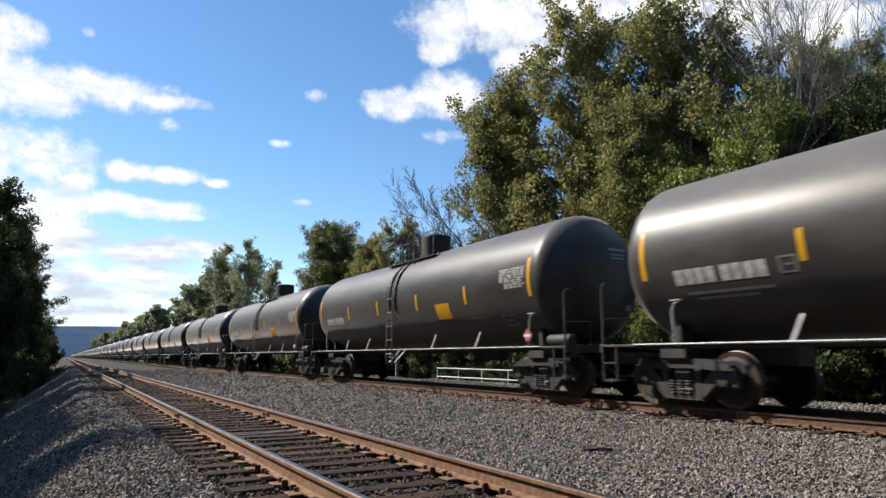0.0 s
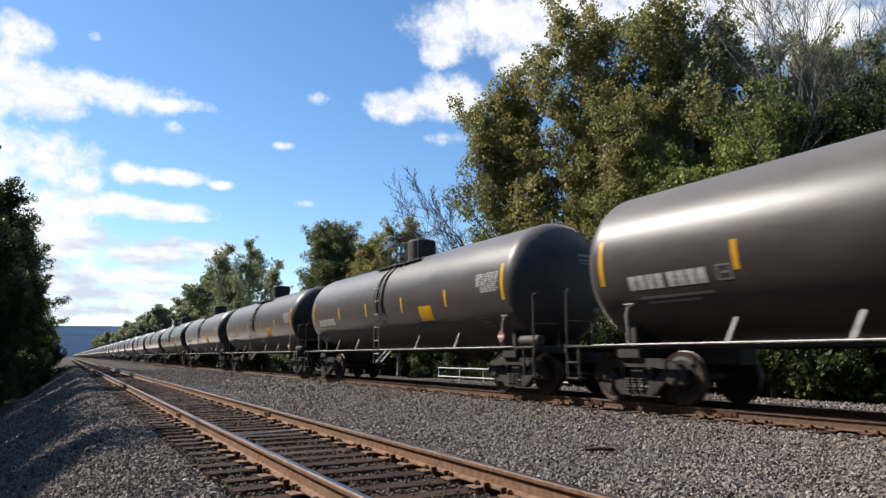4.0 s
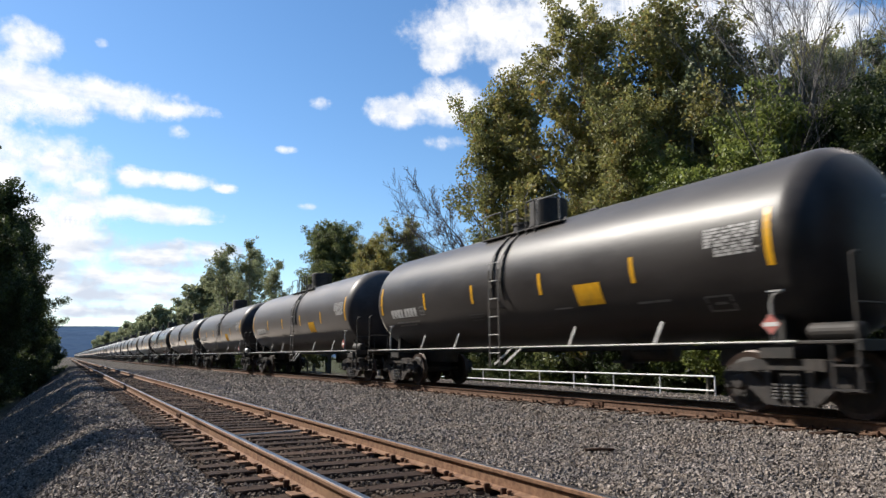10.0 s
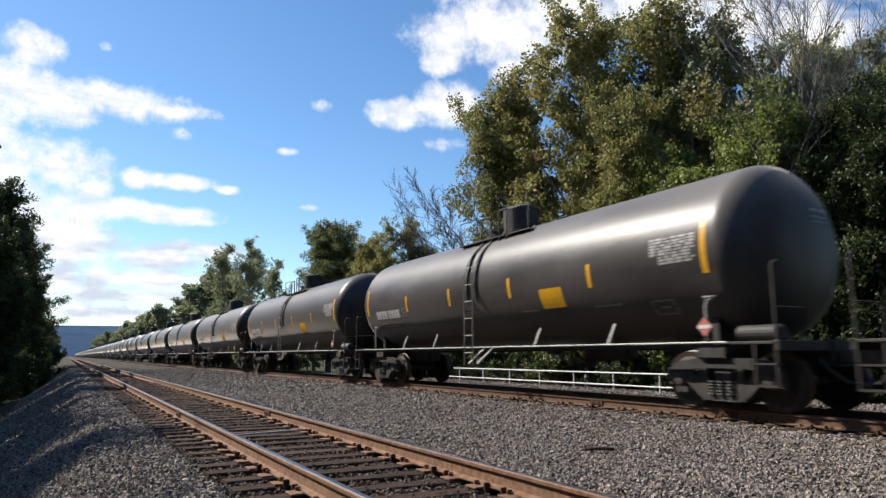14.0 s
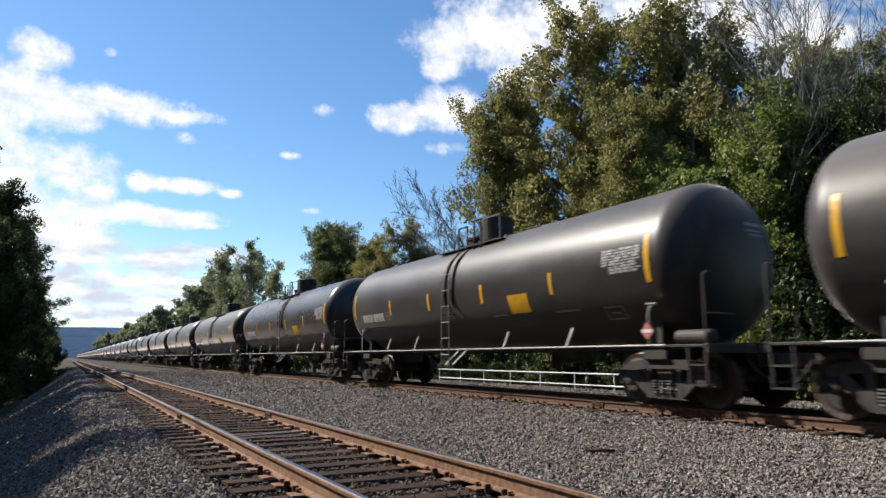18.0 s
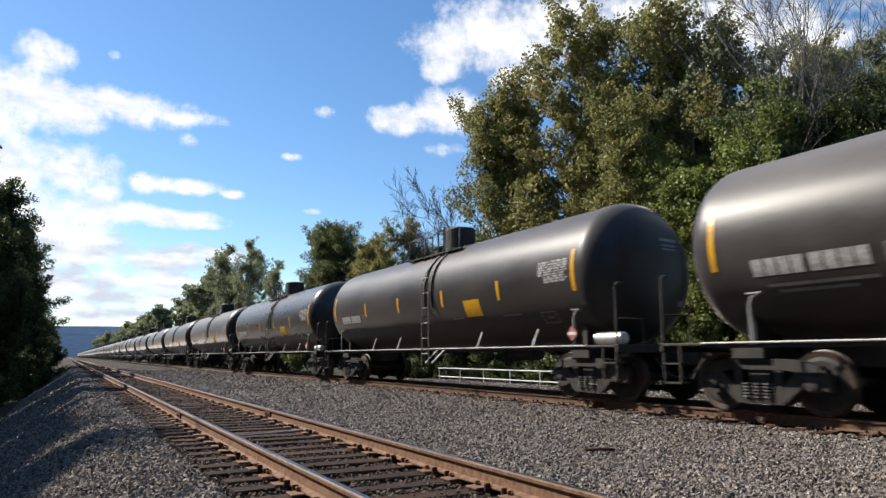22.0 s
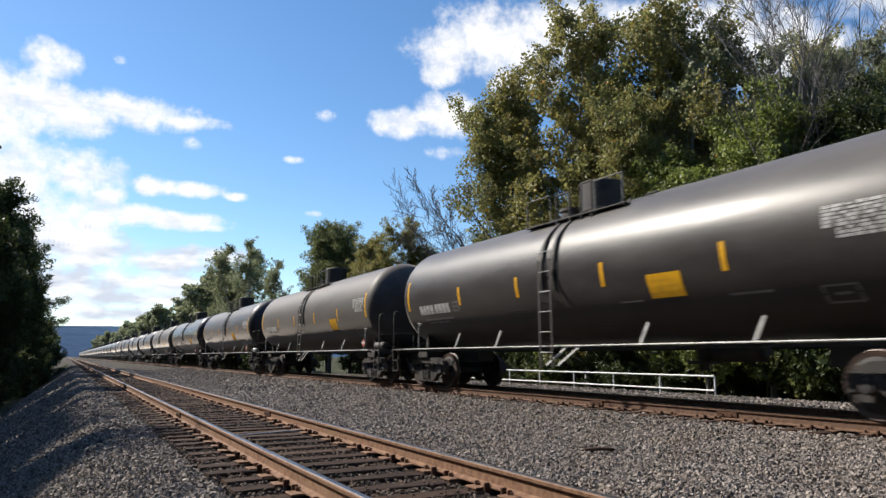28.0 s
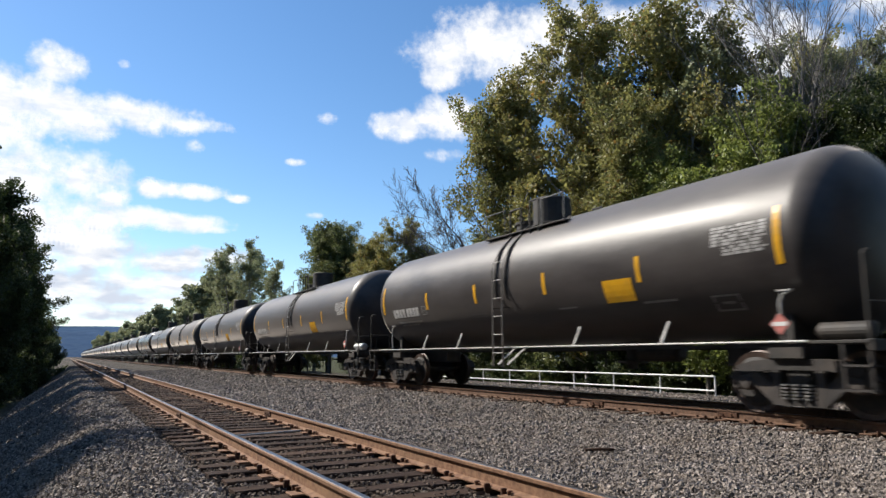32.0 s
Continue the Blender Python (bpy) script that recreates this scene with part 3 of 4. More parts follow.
def build_car():
    car = new("tank_car")
    # the tank and its ends
    half, rows, steps = 7.45, [], 16
    for i in range(steps + 1):
        a = math.pi / 2 * i / steps
        rows.append((-half - 0.66 * math.cos(a) ** 1.05, max(0.02, RADIUS * math.sin(a) ** 0.72)))
    rows += [(y, RADIUS) for y in (-7.40, -5, -2.5, 0.0, 2.5, 5, 7.40)]
    for i in range(steps + 1):
        a = math.pi / 2 * (steps - i) / steps
        rows.append((half + 0.66 * math.cos(a) ** 1.05, max(0.02, RADIUS * math.sin(a) ** 0.72)))
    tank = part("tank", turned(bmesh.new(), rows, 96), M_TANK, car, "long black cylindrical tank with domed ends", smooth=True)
    tank.matrix_basis = pose(0, 0, AXIS)
    # underframe
    for e in (-1, 1):
        bm = bmesh.new()
        box(bm, -0.25, 0.25, e * 5.2, e * 8.55, 0.72, 1.14, 0.02)
        part("stub_sill", bm, M_BLACK, car)
        bm = bmesh.new()
        box(bm, -1.16, 1.16, e * 7.0 - 0.30, e * 7.0 + 0.30, 0.84, 1.06, 0.02)
        box(bm, -1.0, -0.3, e * 6.92, e * 7.08, 1.05, 1.6, 0.02)
        box(bm, 0.3, 1.0, e * 6.92, e * 7.08, 1.05, 1.6, 0.02)
        part("body_bolster", bm, M_BLACK, car)
        bm = bmesh.new()
        box(bm, -1.50, 1.50, e * 7.55, e * 8.50, 1.06, 1.11, 0.01)
        box(bm, -1.50, 1.50, e * 8.44, e * 8.52, 0.96, 1.12, 0.01)
        part("end_platform", bm, M_BLACK, car, "black end walkway over the coupler")
        bm = bmesh.new()
        box(bm, -0.11, 0.11, e * 8.5, e * 8.86, 0.76, 0.98, 0.03)
        box(bm, -0.17, 0.15, e * 8.82, e * 9.10, 0.70, 1.02, 0.05)
        part("coupler", bm, M_CAST, car, "rusty steel knuckle coupler")
        bm = bmesh.new()
        bent(bm, [(-0.45, e * 8.45, 0.85), (-0.45, e * 8.62, 0.66), (-0.36, e * 8.80, 0.50), (-0.22, e * 8.98, 0.46), (-0.12, e * 9.05, 0.55)], 0.028)
        part("air_hose", bm, M_BLACK, car, "black rubber air hose")
        for s in (-1, 1):
            bm = bmesh.new()
            x = s * 1.46
            y = 6.65 if e > 0 else -7.22
            bent(bm, [(x, y, 1.10), (x, y + 0.03, 1.68), (x, y - 0.02, 1.80), (x * 0.99, y - 0.18, 1.86)], 0.022)
            box(bm, x - 0.03, x + 0.03, y - 0.17, y + 0.05, 1.845, 1.87)
            part("corner_post", bm, M_GREY if s < 0 else M_BLACK, car, "thin upright grab post")
            bm = bmesh.new()
            bent(bm, [(x, e * 8.46, 1.11), (x, e * 8.46, 2.24), (x - s * 0.05, e * 8.46, 2.31), (x - s * 0.16, e * 8.46, 2.31)], 0.024)
            bent(bm, [(x - s * 0.7, e * 8.46, 1.11), (x - s * 0.7, e * 8.46, 1.62), (x - s * 0.10, e * 8.46, 1.62), (x, e * 8.46, 1.60)], 0.016)
            part("end_handrail", bm, M_BLACK, car, "black tubular handrail at the car's corner")
            bm = bmesh.new()
            for z in (0.42, 0.75):
                box(bm, s * 1.30, s * 1.50, e * 8.07, e * 8.46, z, z + 0.03)
            for yy in (8.07, 8.44):
                box(bm, s * 1.44, s * 1.49, e * yy, e * (yy + 0.03), 0.42, 1.06)
            part("sill_step", bm, M_CAST, car, "black hanging foot step")
    for s in (-1, 1):
        bm = bmesh.new()
        box(bm, s * 1.36, s * 1.46, -7.55, 7.55, 1.02, 1.07)
        part("side_sill", bm, M_BLACK, car)
        bm = bmesh.new()
        rod(bm, (s * 1.50, -7.6, 1.10), (s * 1.50, 7.6, 1.10), 0.019)
        part("side_rail", bm, M_GREY if s < 0 else M_BLACK, car, "thin grey rail along the car's side")
        for y in (-4.83, -2.43, 2.45, 4.45) if s < 0 else ():
            bm = bmesh.new()
            strip(bm, (s * 1.48, y, 1.09), (s * 1.40, y - 0.15, 1.50), 0.06, 0.02)
            part("brace", bm, M_GREY if s < 0 else M_BLACK, car, "light grey diagonal brace")
        # straps over the tank, and the straight ladder that stands off them
        for y in (0.02, 0.44):
            bm = bmesh.new()
            pts = []
            for i in range(12):
                a = radians(-14 + 8.4 * i)
                pts.append((s * (RADIUS + 0.025) * math.cos(a), y, AXIS + (RADIUS + 0.025) * math.sin(a)))
            for p, q in zip(pts, pts[1:]):
                strip(bm, p, q, 0.06, 0.03)
            part("ladder_strap", bm, M_BLACK, car, "dark steel strap curving over the tank")
        bm = bmesh.new()
        for y in (0.02, 0.44):
            strip(bm, (s * 1.60, y, 0.64), (s * 1.62, y, AXIS + 0.30), 0.055, 0.016)
            last = (s * 1.62, y, AXIS + 0.29)
            for k in range(1, 7):
                a, out = radians(11 + 6 * k), RADIUS + 0.115 - 0.016 * k
                here = (s * out * math.cos(a), y, AXIS + out * math.sin(a))
                strip(bm, last, here, 0.055, 0.016)
                last = here
            strip(bm, (s * 1.61, y, 2.05), (s * 1.40, y, 2.05), 0.05, 0.016)
        if s > 0:
            for k in range(6):
                rod(bm, (s * 1.61, 0.02, 0.97 + 0.44 * k), (s * 1.61, 0.44, 0.97 + 0.44 * k), 0.013, seg=6)
        part("ladder", bm, M_CAST, car, "narrow straight steel ladder")
        if s > 0:
            continue
        for k in range(6):
            z = 0.97 + 0.44 * k
            # Light grey stands in for sun on the dark ladder's rungs
            part("rung", rod(bmesh.new(), (s * 1.61, 0.02, z), (s * 1.61, 0.44, z), 0.013, seg=6), M_GREY, car)
        for y in (-0.42, -0.02):
            bm = bmesh.new()
            strip(bm, (s * 1.48, y - 0.3, 1.08), (s * 1.60, y + 0.25, 0.70), 0.05, 0.02)
            part("ladder_brace", bm, M_GREY, car)
    # the platform and fittings on top
    bm = bmesh.new()
    for s in (-1, 1):
        box(bm, s * 0.78, s * 1.02, -1.7, 1.7, AXIS + 1.26, AXIS + 1.29, 0.006)
        for y in (-1.6, -0.5, 0.5, 1.6):
            strip(bm, (s * 0.78, y, AXIS + 1.39), (s * 0.80, y, AXIS + 1.2), 0.08, 0.02)
    part("top_platform", bm, M_BLACK, car, "black grated walkway on top of the tank")
    bm = bmesh.new()
    turned(bm, [(AXIS + 1.40, 0.53), (AXIS + 1.52, 0.53), (AXIS + 1.54, 0.49), (AXIS + 2.16, 0.49), (AXIS + 2.20, 0.45)], 28, "Z")
    o = part("fittings_housing", bm, M_BLACK, car, "black drum-shaped fittings housing", smooth=False)
    o.matrix_basis = pose(0, 0.05, 0)
    bm = bmesh.new()
    turned(bm, [(AXIS + 1.44, 0.34), (AXIS + 1.66, 0.34), (AXIS + 1.68, 0.38), (AXIS + 1.74, 0.38)], 20, "Z")
    o = part("manway_cover", bm, M_BLACK, car, "round bolted manway cover", smooth=False)
    o.matrix_basis = pose(0, 1.05, 0)
    for s in (-1, 1):
        for y0, y1 in ((1.65, 0.75), (-0.80, -1.65)):
            bm = bmesh.new()
            bent(bm, [(s * 1.0, y0, AXIS + 1.24), (s * 1.0, y0, AXIS + 1.92), (s * 1.0, y1, AXIS + 1.92), (s * 1.0, y1, AXIS + 1.24)], 0.016)
            # Railing is painted paler, as if lit along its bars
            part("top_handrail", bm, M_SUNLIT_STEEL, car, "thin grey safety railing, paled as if sunlit")
        for y0, y1, top in ((0.50, 0.02, 1.86), (-0.35, -0.70, 1.96)):
            bm = bmesh.new()
            bent(bm, [(s * 1.0, y1, AXIS + 1.14), (s * 1.0, y1, AXIS + top), (s * 1.0, y0, AXIS + top), (s * 1.0, y0, AXIS + 1.14)], 0.026)
            part("platform_gate", bm, M_BLACK, car, "black tubular guard at the ladder's head")
    # tape and lettering
    for y in (-7.27, 7.27):
        part("end_tape", decal(bmesh.new(), y - 0.06, y + 0.06, 2.25, 3.14, steps=8), M_YELLOW, car, "tall yellow reflective stripe")
    for y in (-4.38, -1.5, 1.45, 4.17):
        part("side_tape", decal(bmesh.new(), y - 0.055, y + 0.055, 2.25, 2.73, steps=4), M_YELLOW, car, "short yellow reflective stripe")
    part("warning_panel", decal(bmesh.new(), -3.45, -2.65, 1.93, 2.36, steps=4), M_YELLOW, car, "yellow warning panel")
    y = 6.58
    for gap, wide in ((0, 0.185), (0.035, 0.185), (0.035, 0.185), (0.035, 0.185), (0.10, 0.185), (0.035, 0.185), (0.035, 0.185), (0.035, 0.185)):
        y -= gap
        bm = bmesh.new()
        decal(bm, y - wide, y, 2.10, 2.36, steps=3)
        part("reporting_mark", bm, M_LETTER, car, "worn white stencilled mark")
        y -= wide
    for k, (y0, y1, z) in enumerate(((6.4, 4.75, 1.93), (6.25, 5.05, 1.84))):
        bm = bmesh.new()
        decal(bm, y1, y0, z, z + 0.045, steps=1)
        part("stencil_line", bm, M_DIM, car)
    for yc, zc, w in ((4.43, 2.24, 0.15), (-6.1, 1.76, 0.27)):
        bm = bmesh.new()
        for a, b, c, d in ((-w, w, 0.10, 0.13), (-w, w, -0.13, -0.10), (-w, -w + 0.04, -0.1, 0.1), (w - 0.04, w, -0.1, 0.1), (-w * 0.5, w * 0.4, -0.02, 0.02)):
            decal(bm, yc + a, yc + b, zc + c, zc + d, steps=1)
        part("stencil_box", bm, M_DIM, car)
    bm = bmesh.new()
    rnd = random.Random(3)
    for r in range(9):
        z = 2.93 - 0.055 * r
        y = -6.08 - (0.0 if r < 6 else 0.2)
        while y > -7.04:
            w = rnd.uniform(0.05, 0.20)
            decal(bm, max(-7.1, y - w), y, z, z + rnd.choice((0.034, 0.042, 0.046)), steps=1)
            y -= w + rnd.uniform(0.025, 0.07)
    tagged(part("data_panel", bm, M_DATA, car, "worn grey block of small stencilling"), kind="stuff")
    for y0, y1, z in ((1.85, 1.1, 1.96), (1.82, 1.15, 1.89), (1.78, 1.2, 1.82), (-0.7, -1.35, 1.52), (-0.72, -1.3, 1.45)):
        part("stencil_line", decal(bmesh.new(), y1, y0, z, z + 0.03, steps=1), M_FAINT, car)
    part("stencil_line", decal(bmesh.new(), -5.1, -4.3, 1.86, 1.90, steps=1), M_DIM, car)
    part("stencil_line", decal(bmesh.new(), -2.4, -1.8, 1.9, 1.93, steps=1), M_DIM, car)
    for z, x0, x1, h in ((3.33, 0.20, 0.78, 0.06), (3.22, 0.22, 0.72, 0.035), (3.14, 0.26, 0.70, 0.03), (1.95, 0.75, 0.98, 0.12)):
        bm = bmesh.new()
        ring = []
        for i in range(6):
            x = x0 + (x1 - x0) * i / 5
            ends = []
            for zz in (z, z + h):
                c = math.sqrt(max(0.0, 1 - (math.hypot(x, zz - AXIS) / RADIUS) ** (2 / 0.72)))
                ends.append(bm.verts.new((x, -7.46 - 0.66 * c ** 1.05, zz)))
            ring.append(ends)
        for a, b in zip(ring, ring[1:]):
            bm.faces.new((a[0], b[0], b[1], a[1]))
        part("end_stencil", bm, M_DATA, car)
    # placard on its holder
    bm = bmesh.new()
    strip(bm, (-1.50, -7.22, 1.10), (-1.50, -7.22, 1.24), 0.06, 0.02)
    box(bm, -1.528, -1.51, -7.28, -7.16, 1.22, 1.50)
    holder = part("placard_holder", bm, M_BLACK, car)
    bm = bmesh.new()
    vs = [bm.verts.new(p) for p in ((-1.532, -7.22, 1.20), (-1.532, -7.06, 1.36), (-1.532, -7.22, 1.52), (-1.532, -7.38, 1.36))]
    bm.faces.new(vs)
    part("placard", bm, M_RED, holder, "faded red diamond placard")
    bm = bmesh.new()
    box(bm, -1.536, -1.534, -7.34, -7.10, 1.33, 1.39)
    part("placard_band", bm, M_WHITE, holder, "white middle band")
    # brake gear on the leading end
    bm = bmesh.new()
    turned(bm, [(-8.42, 0.09), (-8.38, 0.13), (-7.66, 0.13), (-7.62, 0.09)], 18)
    o = part("brake_cylinder", bm, M_BLACK, car, "black brake cylinder on the end walkway", smooth=False)
    o.matrix_basis = pose(-1.2, 0, 1.24)
    bm = bmesh.new()
    turned(bm, [(-0.9, 0.12), (-0.85, 0.2), (0.2, 0.2), (0.25, 0.12)], 18)
    o = part("air_reservoir", bm, M_BLACK, car, smooth=False)
    o.matrix_basis = pose(0.1, -3.0, 0.98)
    bm = bmesh.new()
    rod(bm, (0, -2.6, 1.2), (0, -2.6, 0.62), 0.16, 0.11, seg=16)
    box(bm, -0.3, 0.3, -2.75, -2.45, 0.74, 0.80)
    part("bottom_outlet", bm, M_BLACK, car, "bottom outlet valve under the tank")
    truck = build_truck(car, 6.90)
    build_truck(car, -7.12, truck)
    return car


N_CARS = 72
LABEL = "black railway tank car with yellow stripes, rolling in a long train"
CARS = [build_car()]
tagged(CARS[0], LABEL, "tank car", "cars of the train")


# ---- trees ----
def tube(verts, faces, points, radii, seg=6):
    """Adds a tapered tube along points."""
    base = len(verts)
    for i, (p, r) in enumerate(zip(points, radii)):
        a = (points[min(i + 1, len(points) - 1)] - points[max(i - 1, 0)]).normalized()
        u = a.orthogonal().normalized()
        v = a.cross(u)
        for k in range(seg):
            w = 2 * math.pi * k / seg
            verts.append(p + (u * math.cos(w) + v * math.sin(w)) * r)
    for i in range(len(points) - 1):
        for k in range(seg):
            a, b = base + i * seg + k, base + i * seg + (k + 1) % seg
            faces.append((a, b, b + seg, a + seg))


def grow(rnd, start, way, length, bend, steps=5):
    pts, p, w = [start.copy()], start.copy(), way.normalized()
    for _ in range(steps):
        w = (w + Vector((rnd.uniform(-bend, bend), rnd.uniform(-bend, bend), rnd.uniform(-bend * 0.4, bend)))).normalized()
        p = p + w * (length / steps)
        pts.append(p.copy())
    return pts


def build_tree(seed, height, spread, low, leaves, size, leaf, bark, name="tree", limbs=24, clump=1.0, lean=0.0, stout=1.0):
    """A tree: tapered trunk with limbs, and a crown of many small leaves in uneven clumps. low: share of the height where the crown begins."""
    rnd = random.Random(seed)
    rng = np.random.default_rng(seed)
    verts, faces, tips = [], [], []
    trunk = grow(rnd, Vector((0, 0, -0.3)), Vector((lean, 0, 1)), height * 0.93, 0.10, 9)
    r0 = height * 0.012 * stout
    tube(verts, faces, trunk, [r0 * (1.25 if i == 0 else 1 - 0.93 * i / 9) for i in range(10)], 8)
    for k in range(limbs):
        f = low + (0.97 - low) * (k + rnd.random()) / limbs
        i = min(8, int(f * 9))
        p = trunk[i].lerp(trunk[i + 1], f * 9 - i)
        a = k * 2.4 + rnd.uniform(-0.5, 0.5)
        g = (f - low) / (1 - low)
        shape = (0.55 + 0.75 * g if g < 0.45 else 0.89 - 0.95 * (g - 0.45)) + 0.08
        reach = spread * shape * rnd.uniform(0.6, 1.15)
        limb = grow(rnd, p, Vector((math.cos(a), math.sin(a), rnd.uniform(0.2, 0.8) + g)), reach, 0.24)
        tube(verts, faces, limb, [r0 * 0.40 * (1 - f * 0.6) * (1 - 0.85 * j / 5) for j in range(6)], 5)
        tips.append((limb[-1], 0.26))
        for j in range(1, 6):
            for _ in range(3):
                b = rnd.uniform(0, 6.28)
                way = (limb[j] - limb[j - 1]).normalized() + Vector((math.cos(b), math.sin(b), rnd.uniform(-0.4, 0.9))) * 1.1
                sprig = grow(rnd, limb[j], way, spread * rnd.uniform(0.16, 0.38), 0.35, 3)
                tube(verts, faces, sprig, [r0 * 0.10, r0 * 0.08, r0 * 0.05, r0 * 0.02], 4)
                tips.append((sprig[-1], rnd.uniform(0.10, 0.24)))
                tips.append((sprig[2], rnd.uniform(0.08, 0.2)))
    tips.append((trunk[-1], 0.22))
    tree = new(name)
    data = fast_mesh("trunk", np.array([v[:] for v in verts]), np.array(faces), bark)
    for q in data.polygons:
        q.use_smooth = True
    o = new("trunk", data)
    o.parent = tree
    if leaves:
        centre = np.array([t[0][:] for t in tips])
        rad = np.array([t[1] for t in tips]) * spread * 0.72 * clump
        pick = rng.choice(len(tips), leaves, p=rad ** 2 / (rad ** 2).sum())
        d = rng.normal(size=(leaves, 3))
        d /= np.linalg.norm(d, axis=1, keepdims=True)
        q = centre[pick] + d * (rad[pick] * rng.uniform(0.05, 1.0, leaves) ** 0.6)[:, None] * np.array([1, 1, 0.8])
        o = new("crown", leaf_mesh(rng, q, size, leaf))
        o.parent = tree
    return tree


def build_bare(seed, height, way, bark, radius, fork=0.42, levels=3):
    """A leafless tree: a leaning trunk that forks again and again into thin twigs."""
    rnd = random.Random(seed)
    verts, faces = [], []

    def branch(p, way, length, r, level):
        pts = grow(rnd, p, way, length, 0.16 if level else 0.09, 5)
        tube(verts, faces, pts, [r * (1 - 0.13 * j) for j in range(6)], 7 if level < 1 else 5 if level < 3 else 3)
        if level > levels:
            return
        for j in range(2, 6) if level == 0 else range(1, 6):
            for _ in range(2 if level in (0, 2) else 1):
                a = rnd.uniform(0, 6.28)
                out = (pts[j] - pts[j - 1]).normalized()
                side = out.orthogonal().normalized()
                side = side * math.cos(a) + out.cross(side) * math.sin(a)
                turn = (out + side * rnd.uniform(0.6, 1.5) * fork * 1.6 + Vector((0, 0, 0.12))).normalized()
                branch(pts[j], turn, length * rnd.uniform(0.40, 0.66) * (1.1 - 0.08 * j), max(radius * 0.085, r * (1 - 0.13 * j) * rnd.uniform(0.42, 0.6)), level + 1)

    branch(Vector((0, 0, -0.3)), way, height * 0.62, radius, 0)
    tree = new("bare_tree")
    data = fast_mesh("trunk", np.array([v[:] for v in verts]), np.array(faces), bark)
    for q in data.polygons:
        q.use_smooth = True
    new("trunk", data).parent = tree
    return tree


def leaf_mesh(rng, p, size, leaf):
    n = len(p)
    a = rng.normal(size=(n, 3))
    a[:, 2] -= 0.4
    a /= np.linalg.norm(a, axis=1, keepdims=True)
    b = np.cross(a, rng.normal(size=(n, 3)))
    b /= np.linalg.norm(b, axis=1, keepdims=True)
    c = np.cross(a, b)
    s = (size * rng.uniform(0.55, 1.3, n))[:, None]
    quad = np.stack([p - a * s * 0.5, p + b * s * 0.36 + c * s * 0.10, p + a * s * 0.5, p - b * s * 0.36 + c * s * 0.10], 1)
    idx = np.arange(n)[:, None] * 4
    faces = np.concatenate([idx + np.array([[0, 1, 2]]), idx + np.array([[0, 2, 3]])], 1).reshape(-1, 3)
    return fast_mesh("crown", quad.reshape(-1, 3), faces, leaf)


BROAD = [build_tree(11, 20, 6.0, 0.16, 34000, 0.205, M_LEAF, M_BARK, clump=0.80), build_tree(12, 21, 5.2, 0.14, 33000, 0.20, M_LEAF_YELLOW, M_PALE_BARK, clump=0.80),
         build_tree(13, 19, 5.6, 0.10, 34000, 0.205, M_LEAF_DARK, M_BARK, clump=0.84), build_tree(14, 12, 3.8, 0.08, 24000, 0.175, M_LEAF_BRIGHT, M_BARK, clump=0.85)]
SAPLING = [build_bare(51, 24, Vector((-0.22, 0.05, 1)), M_GREY_BARK, 0.15, 0.34, 2), build_bare(52, 25, Vector((0.12, 0.1, 1)), M_GREY_BARK, 0.14, 0.34, 2)]
SLENDER = build_bare(24, 21, Vector((-0.50, 0.30, 1)), M_BARK, 0.22, 0.46)
SHADED = build_tree(16, 20, 5.4, 0.03, 40000, 0.24, M_LEAF_SHADED, M_BARK, limbs=30)
NARROW = build_tree(17, 22, 2.1, 0.2, 17000, 0.24, M_LEAF_SHADED, M_BARK, limbs=34, clump=1.2)
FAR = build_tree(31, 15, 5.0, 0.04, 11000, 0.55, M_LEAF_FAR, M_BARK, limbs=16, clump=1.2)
LIGHT = build_tree(15, 17, 4.8, 0.15, 14000, 0.22, M_LEAF_PALE, M_PALE_BARK, limbs=18, clump=0.75)
# Both bushes take dark leaves: the wood's shade is painted into them
BUSH = [build_tree(41, 4.2, 2.4, 0.02, 10000, 0.16, M_LEAF_DARK, M_BARK, "bush", limbs=14, clump=1.0),
        build_tree(42, 3.6, 2.6, 0.02, 10000, 0.16, M_LEAF_SHADED, M_BARK, "bush", limbs=14, clump=1.0)]
placed = set()


def plant(kind, x, y, scale=1.0, turn=0.0, label="tall leafy tree beside the railway", category="tree", group="trees along the line", z=None):
    m = pose(x, y, (ground_z(x) if z is None else z) - 0.1, 0, 0, turn)
    if kind in placed:
        ob = copy_thing(kind, m)
    else:
        placed.add(kind)
        ob = kind
        ob.matrix_basis = m
    ob.scale = (scale, scale, scale)
    return tagged(ob, label, category, group)


